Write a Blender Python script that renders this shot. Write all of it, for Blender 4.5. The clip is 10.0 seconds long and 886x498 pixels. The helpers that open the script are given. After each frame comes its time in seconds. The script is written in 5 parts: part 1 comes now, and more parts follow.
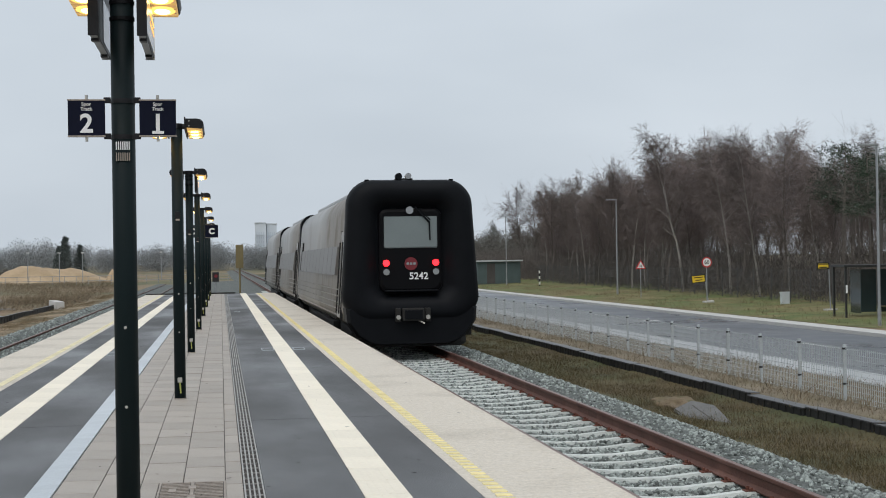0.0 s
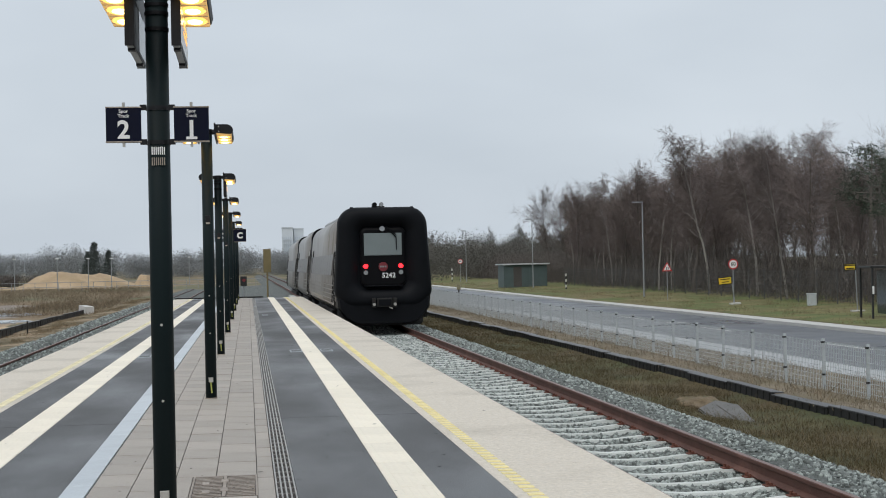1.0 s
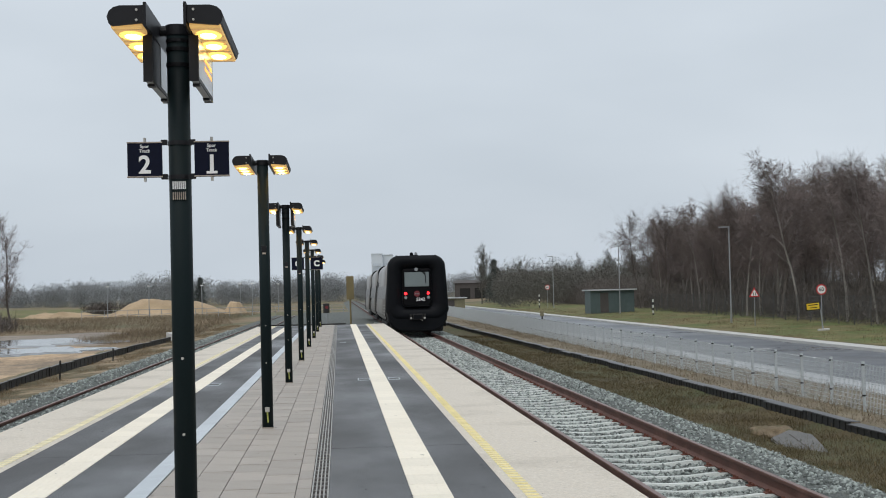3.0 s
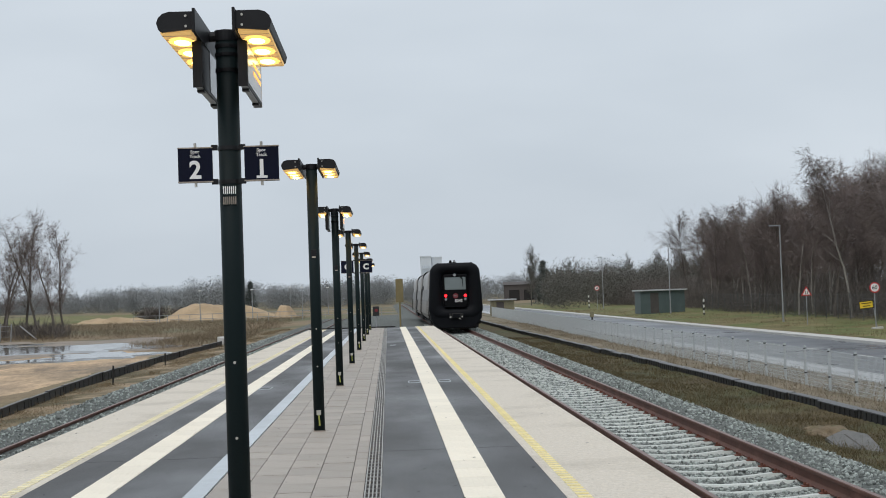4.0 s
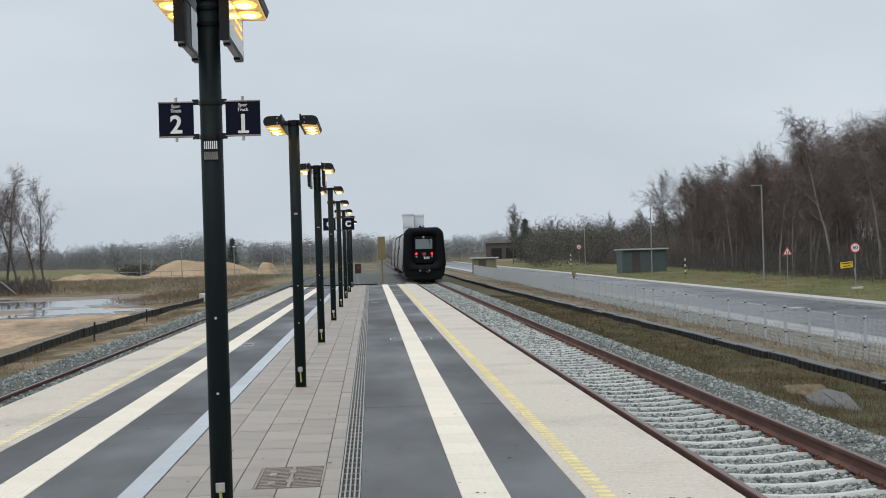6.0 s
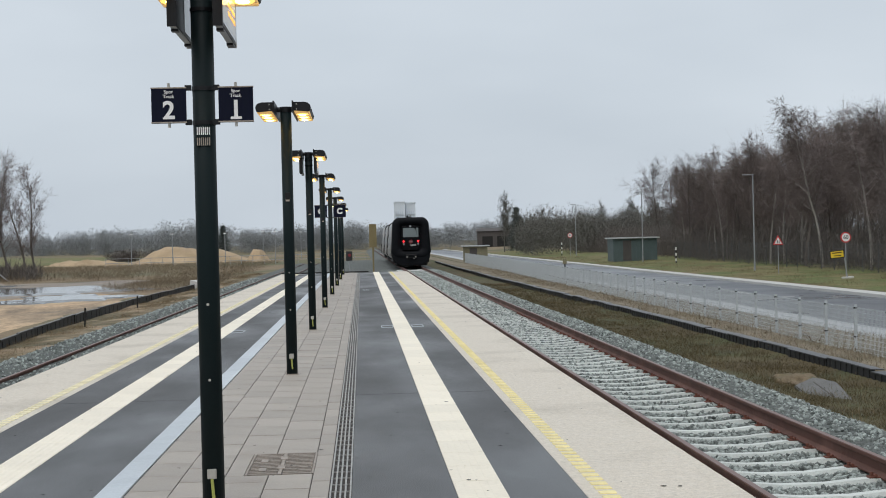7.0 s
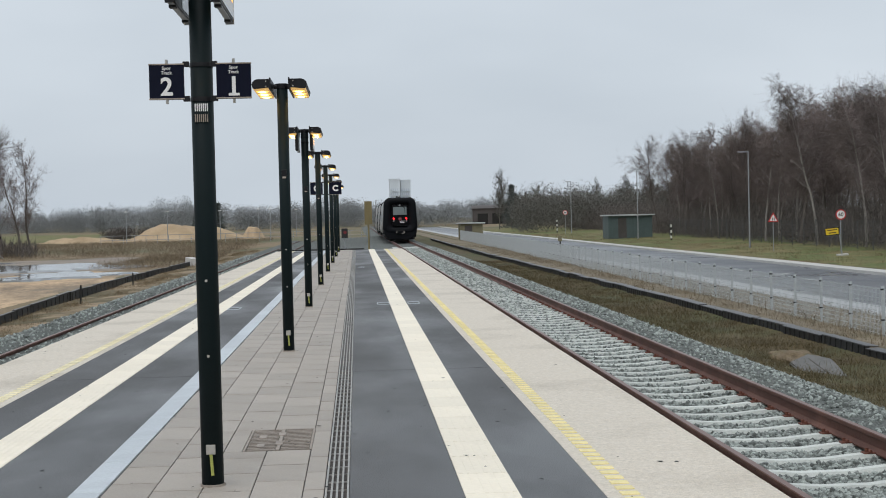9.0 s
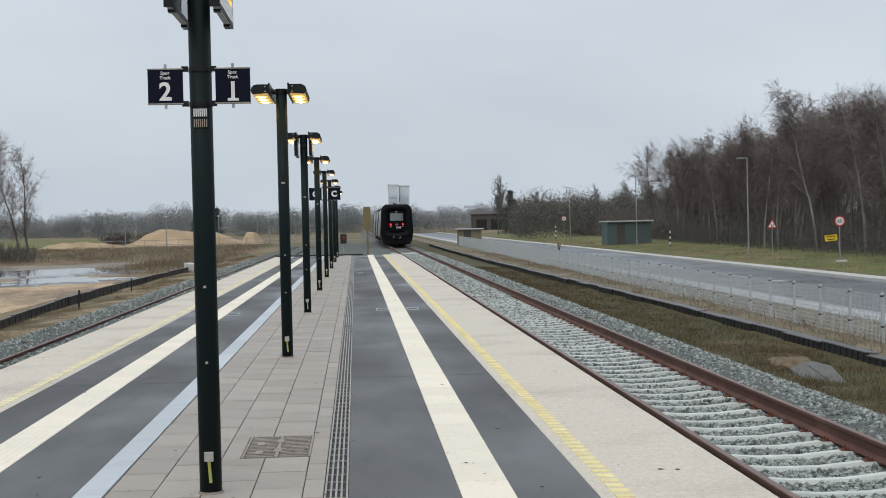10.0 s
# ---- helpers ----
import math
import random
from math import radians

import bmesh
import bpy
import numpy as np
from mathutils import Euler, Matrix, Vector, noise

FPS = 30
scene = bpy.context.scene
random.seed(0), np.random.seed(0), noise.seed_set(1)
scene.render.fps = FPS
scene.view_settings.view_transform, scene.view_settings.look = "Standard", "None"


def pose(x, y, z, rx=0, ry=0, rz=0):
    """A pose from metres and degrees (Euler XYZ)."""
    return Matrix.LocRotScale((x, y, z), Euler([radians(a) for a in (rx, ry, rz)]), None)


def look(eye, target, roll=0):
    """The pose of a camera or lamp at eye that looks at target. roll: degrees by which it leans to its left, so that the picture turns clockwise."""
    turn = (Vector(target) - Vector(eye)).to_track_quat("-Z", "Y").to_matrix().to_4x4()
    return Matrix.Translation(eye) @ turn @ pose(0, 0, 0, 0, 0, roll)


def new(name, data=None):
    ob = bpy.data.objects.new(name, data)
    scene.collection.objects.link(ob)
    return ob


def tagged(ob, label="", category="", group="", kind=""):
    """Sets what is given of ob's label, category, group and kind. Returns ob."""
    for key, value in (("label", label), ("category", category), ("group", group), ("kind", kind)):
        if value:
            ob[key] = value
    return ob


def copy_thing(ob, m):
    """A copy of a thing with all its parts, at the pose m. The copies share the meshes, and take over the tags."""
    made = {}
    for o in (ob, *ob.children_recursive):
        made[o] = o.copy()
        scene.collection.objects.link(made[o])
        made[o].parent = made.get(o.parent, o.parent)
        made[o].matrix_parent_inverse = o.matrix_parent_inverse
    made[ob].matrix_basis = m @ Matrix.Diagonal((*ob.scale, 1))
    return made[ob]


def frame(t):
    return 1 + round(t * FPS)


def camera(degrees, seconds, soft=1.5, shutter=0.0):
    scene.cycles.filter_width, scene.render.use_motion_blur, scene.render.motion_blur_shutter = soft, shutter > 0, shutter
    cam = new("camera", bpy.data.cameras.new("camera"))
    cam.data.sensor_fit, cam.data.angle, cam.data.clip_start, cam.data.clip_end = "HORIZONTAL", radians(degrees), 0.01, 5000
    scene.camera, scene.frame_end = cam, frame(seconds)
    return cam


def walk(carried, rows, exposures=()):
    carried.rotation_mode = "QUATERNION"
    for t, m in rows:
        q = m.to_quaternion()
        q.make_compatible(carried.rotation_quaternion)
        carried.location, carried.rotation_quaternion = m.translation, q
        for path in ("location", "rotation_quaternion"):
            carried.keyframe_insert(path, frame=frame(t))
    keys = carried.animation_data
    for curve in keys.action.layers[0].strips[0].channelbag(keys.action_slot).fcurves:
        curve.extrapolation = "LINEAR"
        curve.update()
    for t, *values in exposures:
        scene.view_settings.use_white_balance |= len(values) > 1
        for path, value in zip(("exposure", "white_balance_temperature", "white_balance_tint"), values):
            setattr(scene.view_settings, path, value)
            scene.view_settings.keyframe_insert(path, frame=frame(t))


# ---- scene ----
cam = camera(34.5, 10.0, soft=1.0)
PATH = [
    (0, (0.515, 0.169, 1.524), (0.823, 2.145, 1.538), -0.9),
    (0.5, (0.491, -0.073, 1.498), (0.777, 1.907, 1.52), -1.3),
    (1, (0.491, -0.142, 1.495), (0.762, 1.839, 1.515), -1.2),
    (1.5, (0.494, -0.105, 1.495), (0.763, 1.876, 1.514), -1.6),
    (2, (0.618, -0.097, 1.511), (0.895, 1.883, 1.548), -1.8),
    (2.5, (0.843, -0.078, 1.521), (1.052, 1.91, 1.577), -0.3),
    (3, (0.893, -0.133, 1.526), (1.04, 1.861, 1.585), -1.4),
    (4.5, (0.883, -0.107, 1.526), (0.953, 1.891, 1.591), -1.8),
    (5, (0.886, -0.099, 1.52), (0.964, 1.899, 1.565), -1.7),
    (5.5, (0.89, -0.106, 1.519), (0.982, 1.891, 1.538), -1.7),
    (7, (0.879, -0.096, 1.515), (0.993, 1.901, 1.502), -1.4),
    (7.5, (0.874, -0.069, 1.514), (0.989, 1.927, 1.485), -1.2),
    (8, (0.872, -0.064, 1.514), (0.99, 1.932, 1.471), -1.3),
    (8.5, (0.869, -0.09, 1.51), (0.988, 1.906, 1.465), -1.5),
    (9, (0.862, -0.112, 1.511), (0.982, 1.884, 1.466), -1.4),
    (9.5, (0.865, -0.098, 1.51), (0.988, 1.898, 1.469), -1.3),
    (10, (0.858, -0.067, 1.513), (0.98, 1.929, 1.476), -1.3),
]
walk(cam, [(t, look(eye, target, roll)) for t, eye, target, roll in PATH])

# ---- world, sun, exposure ----
world = bpy.data.worlds.new("overcast_sky")
scene.world = world
world.use_nodes = True
wn, wl = world.node_tree.nodes, world.node_tree.links
wn.clear()
w_out = wn.new("ShaderNodeOutputWorld")
w_bg = wn.new("ShaderNodeBackground")
w_sky = wn.new("ShaderNodeTexSky")
w_sky.sky_type, w_sky.sun_disc = 'NISHITA', False
w_sky.sun_elevation, w_sky.sun_rotation = radians(38), radians(200)
w_sky.air_density, w_sky.dust_density = 1.0, 4.0
w_tc = wn.new("ShaderNodeTexCoord")
w_map = wn.new("ShaderNodeMapping")
w_map.inputs["Scale"].default_value = (1.0, 1.0, 3.0)
w_noise = wn.new("ShaderNodeTexNoise")
w_noise.inputs["Scale"].default_value, w_noise.inputs["Detail"].default_value = 2.2, 4
w_ramp = wn.new("ShaderNodeValToRGB")
w_ramp.color_ramp.elements[0].position, w_ramp.color_ramp.elements[0].color = 0.3, (0.545, 0.61, 0.68, 1)
w_ramp.color_ramp.elements[1].position, w_ramp.color_ramp.elements[1].color = 0.72, (0.69, 0.757, 0.825, 1)
w_dim = wn.new("ShaderNodeMix")
w_dim.data_type = 'RGBA'
w_dim.inputs["Factor"].default_value = 0.05
wl.new(w_tc.outputs["Generated"], w_map.inputs["Vector"])
wl.new(w_map.outputs["Vector"], w_noise.inputs["Vector"])
wl.new(w_noise.outputs["Fac"], w_ramp.inputs["Fac"])
wl.new(w_ramp.outputs["Color"], w_dim.inputs["A"])
w_skyscale = wn.new("ShaderNodeMix")
w_skyscale.data_type, w_skyscale.blend_type = 'RGBA', 'MULTIPLY'
w_skyscale.inputs["Factor"].default_value = 1.0
w_skyscale.inputs["B"].default_value = (0.1, 0.1, 0.1, 1)
wl.new(w_sky.outputs["Color"], w_skyscale.inputs["A"])
wl.new(w_skyscale.outputs["Result"], w_dim.inputs["B"])
wl.new(w_dim.outputs["Result"], w_bg.inputs["Color"])
w_bg.inputs["Strength"].default_value = 1.0
wl.new(w_bg.outputs["Background"], w_out.inputs["Surface"])

sun = new("sun", bpy.data.lights.new("sun", 'SUN'))
sun.data.energy, sun.data.angle, sun.data.color = 1.45, radians(60), (1.0, 0.97, 0.93)
sun.matrix_world = look((0, 0, 50), (12, 25, 0))


# ---- materials ----
def mat(name, color, rough=0.7, metal=0.0, vary=0.2, scale=3.0, fine=40.0, bump=0.2, spec=0.5, tint=None, tint_scale=0.4,
        tint_lo=0.5, tint_hi=0.65, rough_vary=0.0, obj_random=0.0, island=0.0, emit=None, emit_power=0.0, stretch=(1, 1, 1)):
    """A surface with two scales of variation, optional stains of a second colour, relief and uneven gloss."""
    m = bpy.data.materials.new(name)
    m.use_nodes = True
    n, l = m.node_tree.nodes, m.node_tree.links
    b = n["Principled BSDF"]
    b.inputs["Roughness"].default_value, b.inputs["Metallic"].default_value = rough, metal
    b.inputs["Specular IOR Level"].default_value = spec
    if emit:
        b.inputs["Base Color"].default_value = (*color, 1)
        b.inputs["Emission Color"].default_value, b.inputs["Emission Strength"].default_value = (*emit, 1), emit_power
        return m
    tc = n.new("ShaderNodeTexCoord")
    mp = n.new("ShaderNodeMapping")
    mp.inputs["Scale"].default_value = stretch
    l.new(tc.outputs["Object"], mp.inputs["Vector"])
    na, nb = n.new("ShaderNodeTexNoise"), n.new("ShaderNodeTexNoise")
    na.inputs["Scale"].default_value, na.inputs["Detail"].default_value = scale, 5
    nb.inputs["Scale"].default_value, nb.inputs["Detail"].default_value = fine, 3
    for t in (na, nb):
        l.new(mp.outputs["Vector"], t.inputs["Vector"])
    add = n.new("ShaderNodeMath")
    add.operation = 'ADD'
    l.new(na.outputs["Fac"], add.inputs[0])
    l.new(nb.outputs["Fac"], add.inputs[1])
    val = n.new("ShaderNodeMapRange")
    val.inputs["From Min"].default_value, val.inputs["From Max"].default_value = 0.65, 1.35
    val.inputs["To Min"].default_value, val.inputs["To Max"].default_value = 1 - vary, 1 + vary
    l.new(add.outputs[0], val.inputs["Value"])
    fac = val.outputs["Result"]
    for amount, node, out in ((obj_random, "ShaderNodeObjectInfo", "Random"), (island, "ShaderNodeNewGeometry", "Random Per Island")):
        if amount:
            r = n.new(node)
            rr = n.new("ShaderNodeMapRange")
            rr.inputs["To Min"].default_value, rr.inputs["To Max"].default_value = 1 - amount, 1 + amount
            l.new(r.outputs[out], rr.inputs["Value"])
            mul = n.new("ShaderNodeMath")
            mul.operation = 'MULTIPLY'
            l.new(fac, mul.inputs[0])
            l.new(rr.outputs["Result"], mul.inputs[1])
            fac = mul.outputs[0]
    base = None
    if tint:
        nt = n.new("ShaderNodeTexNoise")
        nt.inputs["Scale"].default_value, nt.inputs["Detail"].default_value = tint_scale, 6
        l.new(mp.outputs["Vector"], nt.inputs["Vector"])
        tr = n.new("ShaderNodeMapRange")
        tr.inputs["From Min"].default_value, tr.inputs["From Max"].default_value = tint_lo, tint_hi
        l.new(nt.outputs["Fac"], tr.inputs["Value"])
        mx = n.new("ShaderNodeMix")
        mx.data_type = 'RGBA'
        mx.inputs["A"].default_value, mx.inputs["B"].default_value = (*color, 1), (*tint, 1)
        l.new(tr.outputs["Result"], mx.inputs["Factor"])
        base = mx.outputs["Result"]
    sc = n.new("ShaderNodeVectorMath")
    sc.operation = 'SCALE'
    if base:
        l.new(base, sc.inputs[0])
    else:
        sc.inputs[0].default_value = color
    l.new(fac, sc.inputs["Scale"])
    l.new(sc.outputs["Vector"], b.inputs["Base Color"])
    if rough_vary:
        rv = n.new("ShaderNodeMapRange")
        rv.inputs["From Min"].default_value, rv.inputs["From Max"].default_value = 0.35, 0.65
        rv.inputs["To Min"].default_value, rv.inputs["To Max"].default_value = max(0.02, rough - rough_vary), min(1, rough + rough_vary)
        nr = n.new("ShaderNodeTexNoise")
        nr.inputs["Scale"].default_value, nr.inputs["Detail"].default_value = scale * 0.4, 4
        l.new(mp.outputs["Vector"], nr.inputs["Vector"])
        l.new(nr.outputs["Fac"], rv.inputs["Value"])
        l.new(rv.outputs["Result"], b.inputs["Roughness"])
    if bump:
        bp = n.new("ShaderNodeBump")
        bp.inputs["Strength"].default_value, bp.inputs["Distance"].default_value = bump, 0.02
        l.new(nb.outputs["Fac"], bp.inputs["Height"])
        l.new(bp.outputs["Normal"], b.inputs["Normal"])
    return m


M = dict(
    asphalt=mat("platform_asphalt", (0.064, 0.0645, 0.066), 0.52, vary=0.22, scale=1.3, fine=140, bump=0.3, rough_vary=0.2,
                tint=(0.09, 0.0905, 0.094), tint_scale=0.45, tint_lo=0.42, tint_hi=0.8, stretch=(1, 0.35, 1)),
    white_tile=mat("guide_tile", (0.86, 0.79, 0.66), 0.6, vary=0.06, scale=2, fine=30, bump=0.1, obj_random=0.05, tint=(0.77, 0.7, 0.58), tint_scale=1.5),
    beige=mat("edge_concrete", (0.62, 0.56, 0.475), 0.65, vary=0.2, scale=28, fine=70, bump=0.35, tint=(0.52, 0.465, 0.39), tint_scale=0.7, rough_vary=0.15),
    yellow_worn=mat("worn_yellow_mark", (0.76, 0.69, 0.46), 0.6, vary=0.15, scale=6, fine=60, bump=0.1, obj_random=0.1),
    yellow=mat("yellow_mark", (0.8, 0.69, 0.34), 0.6, vary=0.12, scale=6, fine=60, bump=0.1, obj_random=0.08),
    paver=mat("paver_concrete", (0.35, 0.315, 0.278), 0.65, vary=0.12, scale=3, fine=70, bump=0.2, obj_random=0.1, rough_vary=0.15),
    paver_far=mat("paver_concrete_joined", (0.35, 0.315, 0.278), 0.65, vary=0.12, scale=3, fine=70, bump=0.2, island=0.1),
    joint=mat("joint_sand", (0.07, 0.063, 0.055), 0.9, bump=0.2),
    steel=mat("galvanised_steel", (0.6, 0.64, 0.67), 0.42, 0.55, vary=0.1, scale=4, fine=60, bump=0.05, obj_random=0.06),
    drain=mat("drain_steel", (0.42, 0.41, 0.39), 0.45, 0.6, vary=0.25, scale=6, fine=40, bump=0.1),
    drain_dark=mat("drain_channel", (0.05, 0.042, 0.038), 0.8, bump=0.1),
    rust_iron=mat("manhole_iron", (0.33, 0.285, 0.245), 0.6, 0.3, vary=0.3, scale=8, fine=60, bump=0.2),
    pole=mat("pole_paint", (0.007, 0.014, 0.0155), 0.5, vary=0.12, scale=4, fine=80, bump=0.03, spec=0.14),
    head=mat("lamp_housing", (0.011, 0.011, 0.013), 0.45, vary=0.15, scale=5, fine=60, bump=0.03, spec=0.25),
    glow=mat("sodium_lamp", (0.9, 0.6, 0.2), emit=(1.0, 0.7, 0.25), emit_power=7.0),
    # cover emits weak amber itself, in place of light from the lamps
    lens=mat("self_lit_lamp_lens", (0.8, 0.5, 0.16), emit=(1.0, 0.6, 0.22), emit_power=0.42),
    # orange emission for the glow round each lamp, not a fitting of its own
    halo=mat("lamp_glow_halo", (0.8, 0.5, 0.16), emit=(1.0, 0.55, 0.12), emit_power=1.7),
    sign_blue=mat("sign_face", (0.004, 0.006, 0.019), 0.5, vary=0.08, bump=0.0, spec=0.12),
    sign_white=mat("sign_lettering", (0.8, 0.8, 0.8), 0.5, vary=0.03, bump=0.0),
    display=mat("display_glass", (0.34, 0.36, 0.39), 0.2, vary=0.08, bump=0.0),
    amber=mat("display_amber", (0.9, 0.5, 0.1), emit=(1.0, 0.5, 0.16), emit_power=0.9),
    alu=mat("bare_metal", (0.5, 0.48, 0.44), 0.4, 0.7, vary=0.15, bump=0.05),
    tag_yellow=mat("earth_strap", (0.36, 0.38, 0.09), 0.6, vary=0.2, bump=0.1),
    rail=mat("rusty_rail", (0.105, 0.045, 0.032), 0.7, 0.15, vary=0.3, scale=5, fine=60, bump=0.25, tint=(0.15, 0.07, 0.052), tint_scale=2),
    rail_top=mat("rail_running_face", (0.2, 0.12, 0.1), 0.42, 0.5, vary=0.12, scale=3, fine=50, bump=0.05),
    clip=mat("rust_clip", (0.14, 0.05, 0.032), 0.75, 0.1, vary=0.3, scale=20, fine=80, bump=0.3),
    sleeper=mat("sleeper_concrete", (0.54, 0.565, 0.54), 0.75, vary=0.14, scale=4, fine=60, bump=0.25, obj_random=0.1),
    # bed far darker than the stones: shade in their gaps put into colour
    ballast=mat("ballast_bed", (0.1, 0.11, 0.103), 0.9, vary=0.8, scale=22, fine=34, bump=1.0),
    stone=mat("ballast_stone", (0.235, 0.26, 0.245), 0.75, vary=0.25, scale=25, fine=120, bump=0.3, island=0.65),
    grass=mat("verge_grass", (0.085, 0.064, 0.028), 0.95, vary=0.45, scale=1.2, fine=22, bump=1.0, tint=(0.058, 0.066, 0.024), tint_scale=0.35, tint_lo=0.42, tint_hi=0.62),
    field=mat("winter_field", (0.2, 0.145, 0.085), 0.95, vary=0.35, scale=0.5, fine=6, bump=0.8, tint=(0.1, 0.105, 0.05), tint_scale=0.035, tint_lo=0.42, tint_hi=0.6),
    lawn=mat("verge_lawn", (0.1, 0.125, 0.034), 0.95, vary=0.4, scale=1.0, fine=18, bump=0.8, tint=(0.17, 0.14, 0.06), tint_scale=0.25, tint_lo=0.4, tint_hi=0.6),
    blade=mat("dry_grass", (0.165, 0.122, 0.068), 0.9, vary=0.2, bump=0.0, island=0.5),
    straw_ground=mat("straw_litter", (0.2, 0.165, 0.115), 0.95, vary=0.4, scale=2.0, fine=25, bump=1.0, tint=(0.14, 0.115, 0.065), tint_scale=0.5, tint_lo=0.45, tint_hi=0.65),
    straw=mat("dry_straw", (0.215, 0.178, 0.125), 0.9, vary=0.2, bump=0.0, island=0.45),
    weed=mat("dead_weeds", (0.17, 0.13, 0.085), 0.9, vary=0.25, bump=0.0, island=0.5),
    blade_green=mat("green_grass", (0.08, 0.062, 0.026), 0.9, vary=0.2, bump=0.0, island=0.5),
    sand=mat("wet_sand", (0.46, 0.325, 0.2), 0.8, vary=0.4, scale=1.6, fine=7, bump=0.9, tint=(0.2, 0.15, 0.1), tint_scale=0.35, tint_lo=0.42, tint_hi=0.62, stretch=(1, 0.3, 1)),
    mud=mat("grey_mud", (0.22, 0.18, 0.14), 0.6, vary=0.4, scale=0.9, fine=7, bump=0.6, tint=(0.16, 0.13, 0.1), tint_scale=0.2, stretch=(1, 0.35, 1)),
    mound=mat("sand_heap", (0.4, 0.295, 0.185), 0.9, vary=0.2, scale=0.5, fine=5, bump=0.8, tint=(0.3, 0.22, 0.13), tint_scale=0.25),
    water=mat("puddle_water", (0.1, 0.098, 0.09), 0.07, vary=0.05, bump=0.0, spec=1.0),
    edging=mat("black_edging", (0.009, 0.009, 0.0085), 0.65, vary=0.3, scale=3, fine=30, bump=0.2),
    edging_top=mat("edging_cap", (0.06, 0.06, 0.062), 0.4, vary=0.25, scale=2, fine=20, bump=0.2),
    road=mat("road_asphalt", (0.1, 0.107, 0.12), 0.38, vary=0.15, scale=0.4, fine=30, bump=0.15, rough_vary=0.12, tint=(0.135, 0.14, 0.152), tint_scale=0.12),
    path=mat("cycle_path", (0.42, 0.43, 0.44), 0.5, vary=0.12, scale=0.5, fine=20, bump=0.15),
    kerb=mat("kerb_stone", (0.5, 0.49, 0.47), 0.7, vary=0.12, scale=2, fine=30, bump=0.2),
    line=mat("road_paint", (0.72, 0.72, 0.7), 0.6, vary=0.12, scale=5, fine=30, bump=0.05),
    galv=mat("fence_steel", (0.52, 0.55, 0.56), 0.5, 0.4, vary=0.15, scale=5, fine=50, bump=0.05),
    wire=mat("fence_wire", (0.5, 0.53, 0.54), 0.5, 0.3, vary=0.1, bump=0.0),
    dark_wire=mat("dark_fence_wire", (0.09, 0.09, 0.09), 0.6, 0.2, vary=0.1, bump=0.0),
    grey_post=mat("grey_post", (0.3, 0.31, 0.32), 0.5, 0.3, vary=0.1, bump=0.05),
    red=mat("sign_red", (0.55, 0.03, 0.03), 0.45, vary=0.06, bump=0.0),
    white=mat("sign_white_face", (0.75, 0.75, 0.74), 0.45, vary=0.04, bump=0.0),
    black=mat("sign_black", (0.012, 0.012, 0.012), 0.5, vary=0.1, bump=0.0),
    post_white=mat("post_white_paint", (0.68, 0.68, 0.63), 0.5, vary=0.1, bump=0.05),
    sign_yellow=mat("sign_yellow_face", (0.75, 0.52, 0.03), 0.45, vary=0.06, bump=0.0),
    ochre=mat("ochre_board", (0.19, 0.15, 0.066), 0.6, vary=0.15, scale=3, fine=30, bump=0.1),
    earth=mat("dug_earth", (0.17, 0.125, 0.075), 0.95, vary=0.4, scale=5, fine=30, bump=0.9, tint=(0.08, 0.07, 0.03), tint_scale=2.5),
    shoulder=mat("sandy_shoulder", (0.27, 0.2, 0.125), 0.9, vary=0.4, scale=2.5, fine=22, bump=1.0, tint=(0.1, 0.082, 0.04), tint_scale=0.55, tint_lo=0.44, tint_hi=0.58),
    slab=mat("weathered_slab", (0.125, 0.123, 0.118), 0.8, vary=0.3, scale=5, fine=40, bump=0.4),
    shed_green=mat("shed_cladding", (0.075, 0.105, 0.105), 0.6, vary=0.15, scale=2, fine=20, bump=0.1),
    roof_pale=mat("pale_roof", (0.45, 0.47, 0.47), 0.6, vary=0.12, scale=2, fine=20, bump=0.1),
    hut=mat("hut_boards", (0.2, 0.18, 0.11), 0.75, vary=0.25, scale=3, fine=30, bump=0.2),
    barn=mat("barn_cladding", (0.075, 0.066, 0.062), 0.8, vary=0.2, scale=1, fine=8, bump=0.1),
    # tower walls and panes paled towards the sky: haze painted as colour
    tower=mat("hazed_tower_concrete", (0.6, 0.65, 0.7), 0.9, vary=0.03, scale=0.3, fine=2, bump=0.0),
    tower_glass=mat("hazed_tower_glazing", (0.5, 0.55, 0.61), 0.6, vary=0.05, bump=0.0),
    glass_dark=mat("shelter_glass", (0.03, 0.05, 0.055), 0.1, vary=0.1, bump=0.0),
    cabinet=mat("cabinet_grey", (0.5, 0.53, 0.54), 0.5, vary=0.1, bump=0.05),
    bark=mat("tree_bark", (0.105, 0.09, 0.078), 0.9, vary=0.35, scale=3, fine=25, bump=0.4, obj_random=0.25),
    birch=mat("birch_bark", (0.28, 0.255, 0.23), 0.8, vary=0.4, scale=4, fine=12, bump=0.2, stretch=(1, 1, 4)),
    twig=mat("bare_twigs", (0.172, 0.138, 0.128), 0.9, vary=0.2, bump=0.0, island=0.3, obj_random=0.25),
    brush=mat("bramble_brush", (0.115, 0.1, 0.09), 0.95, vary=0.3, bump=0.0, island=0.5),
    scrub=mat("grey_scrub", (0.105, 0.1, 0.087), 0.95, vary=0.2, bump=0.0, island=0.15),
    # twigs lightened to blue-grey: distance haze put into the base colour
    hazed_twig=mat("haze_greyed_twigs", (0.225, 0.235, 0.24), 0.95, vary=0.1, bump=0.0, island=0.08),
    needle=mat("pine_needles", (0.036, 0.054, 0.034), 0.85, vary=0.2, bump=0.0, island=0.5),
    # greyer and lighter than the pine needles, to carry the distance haze
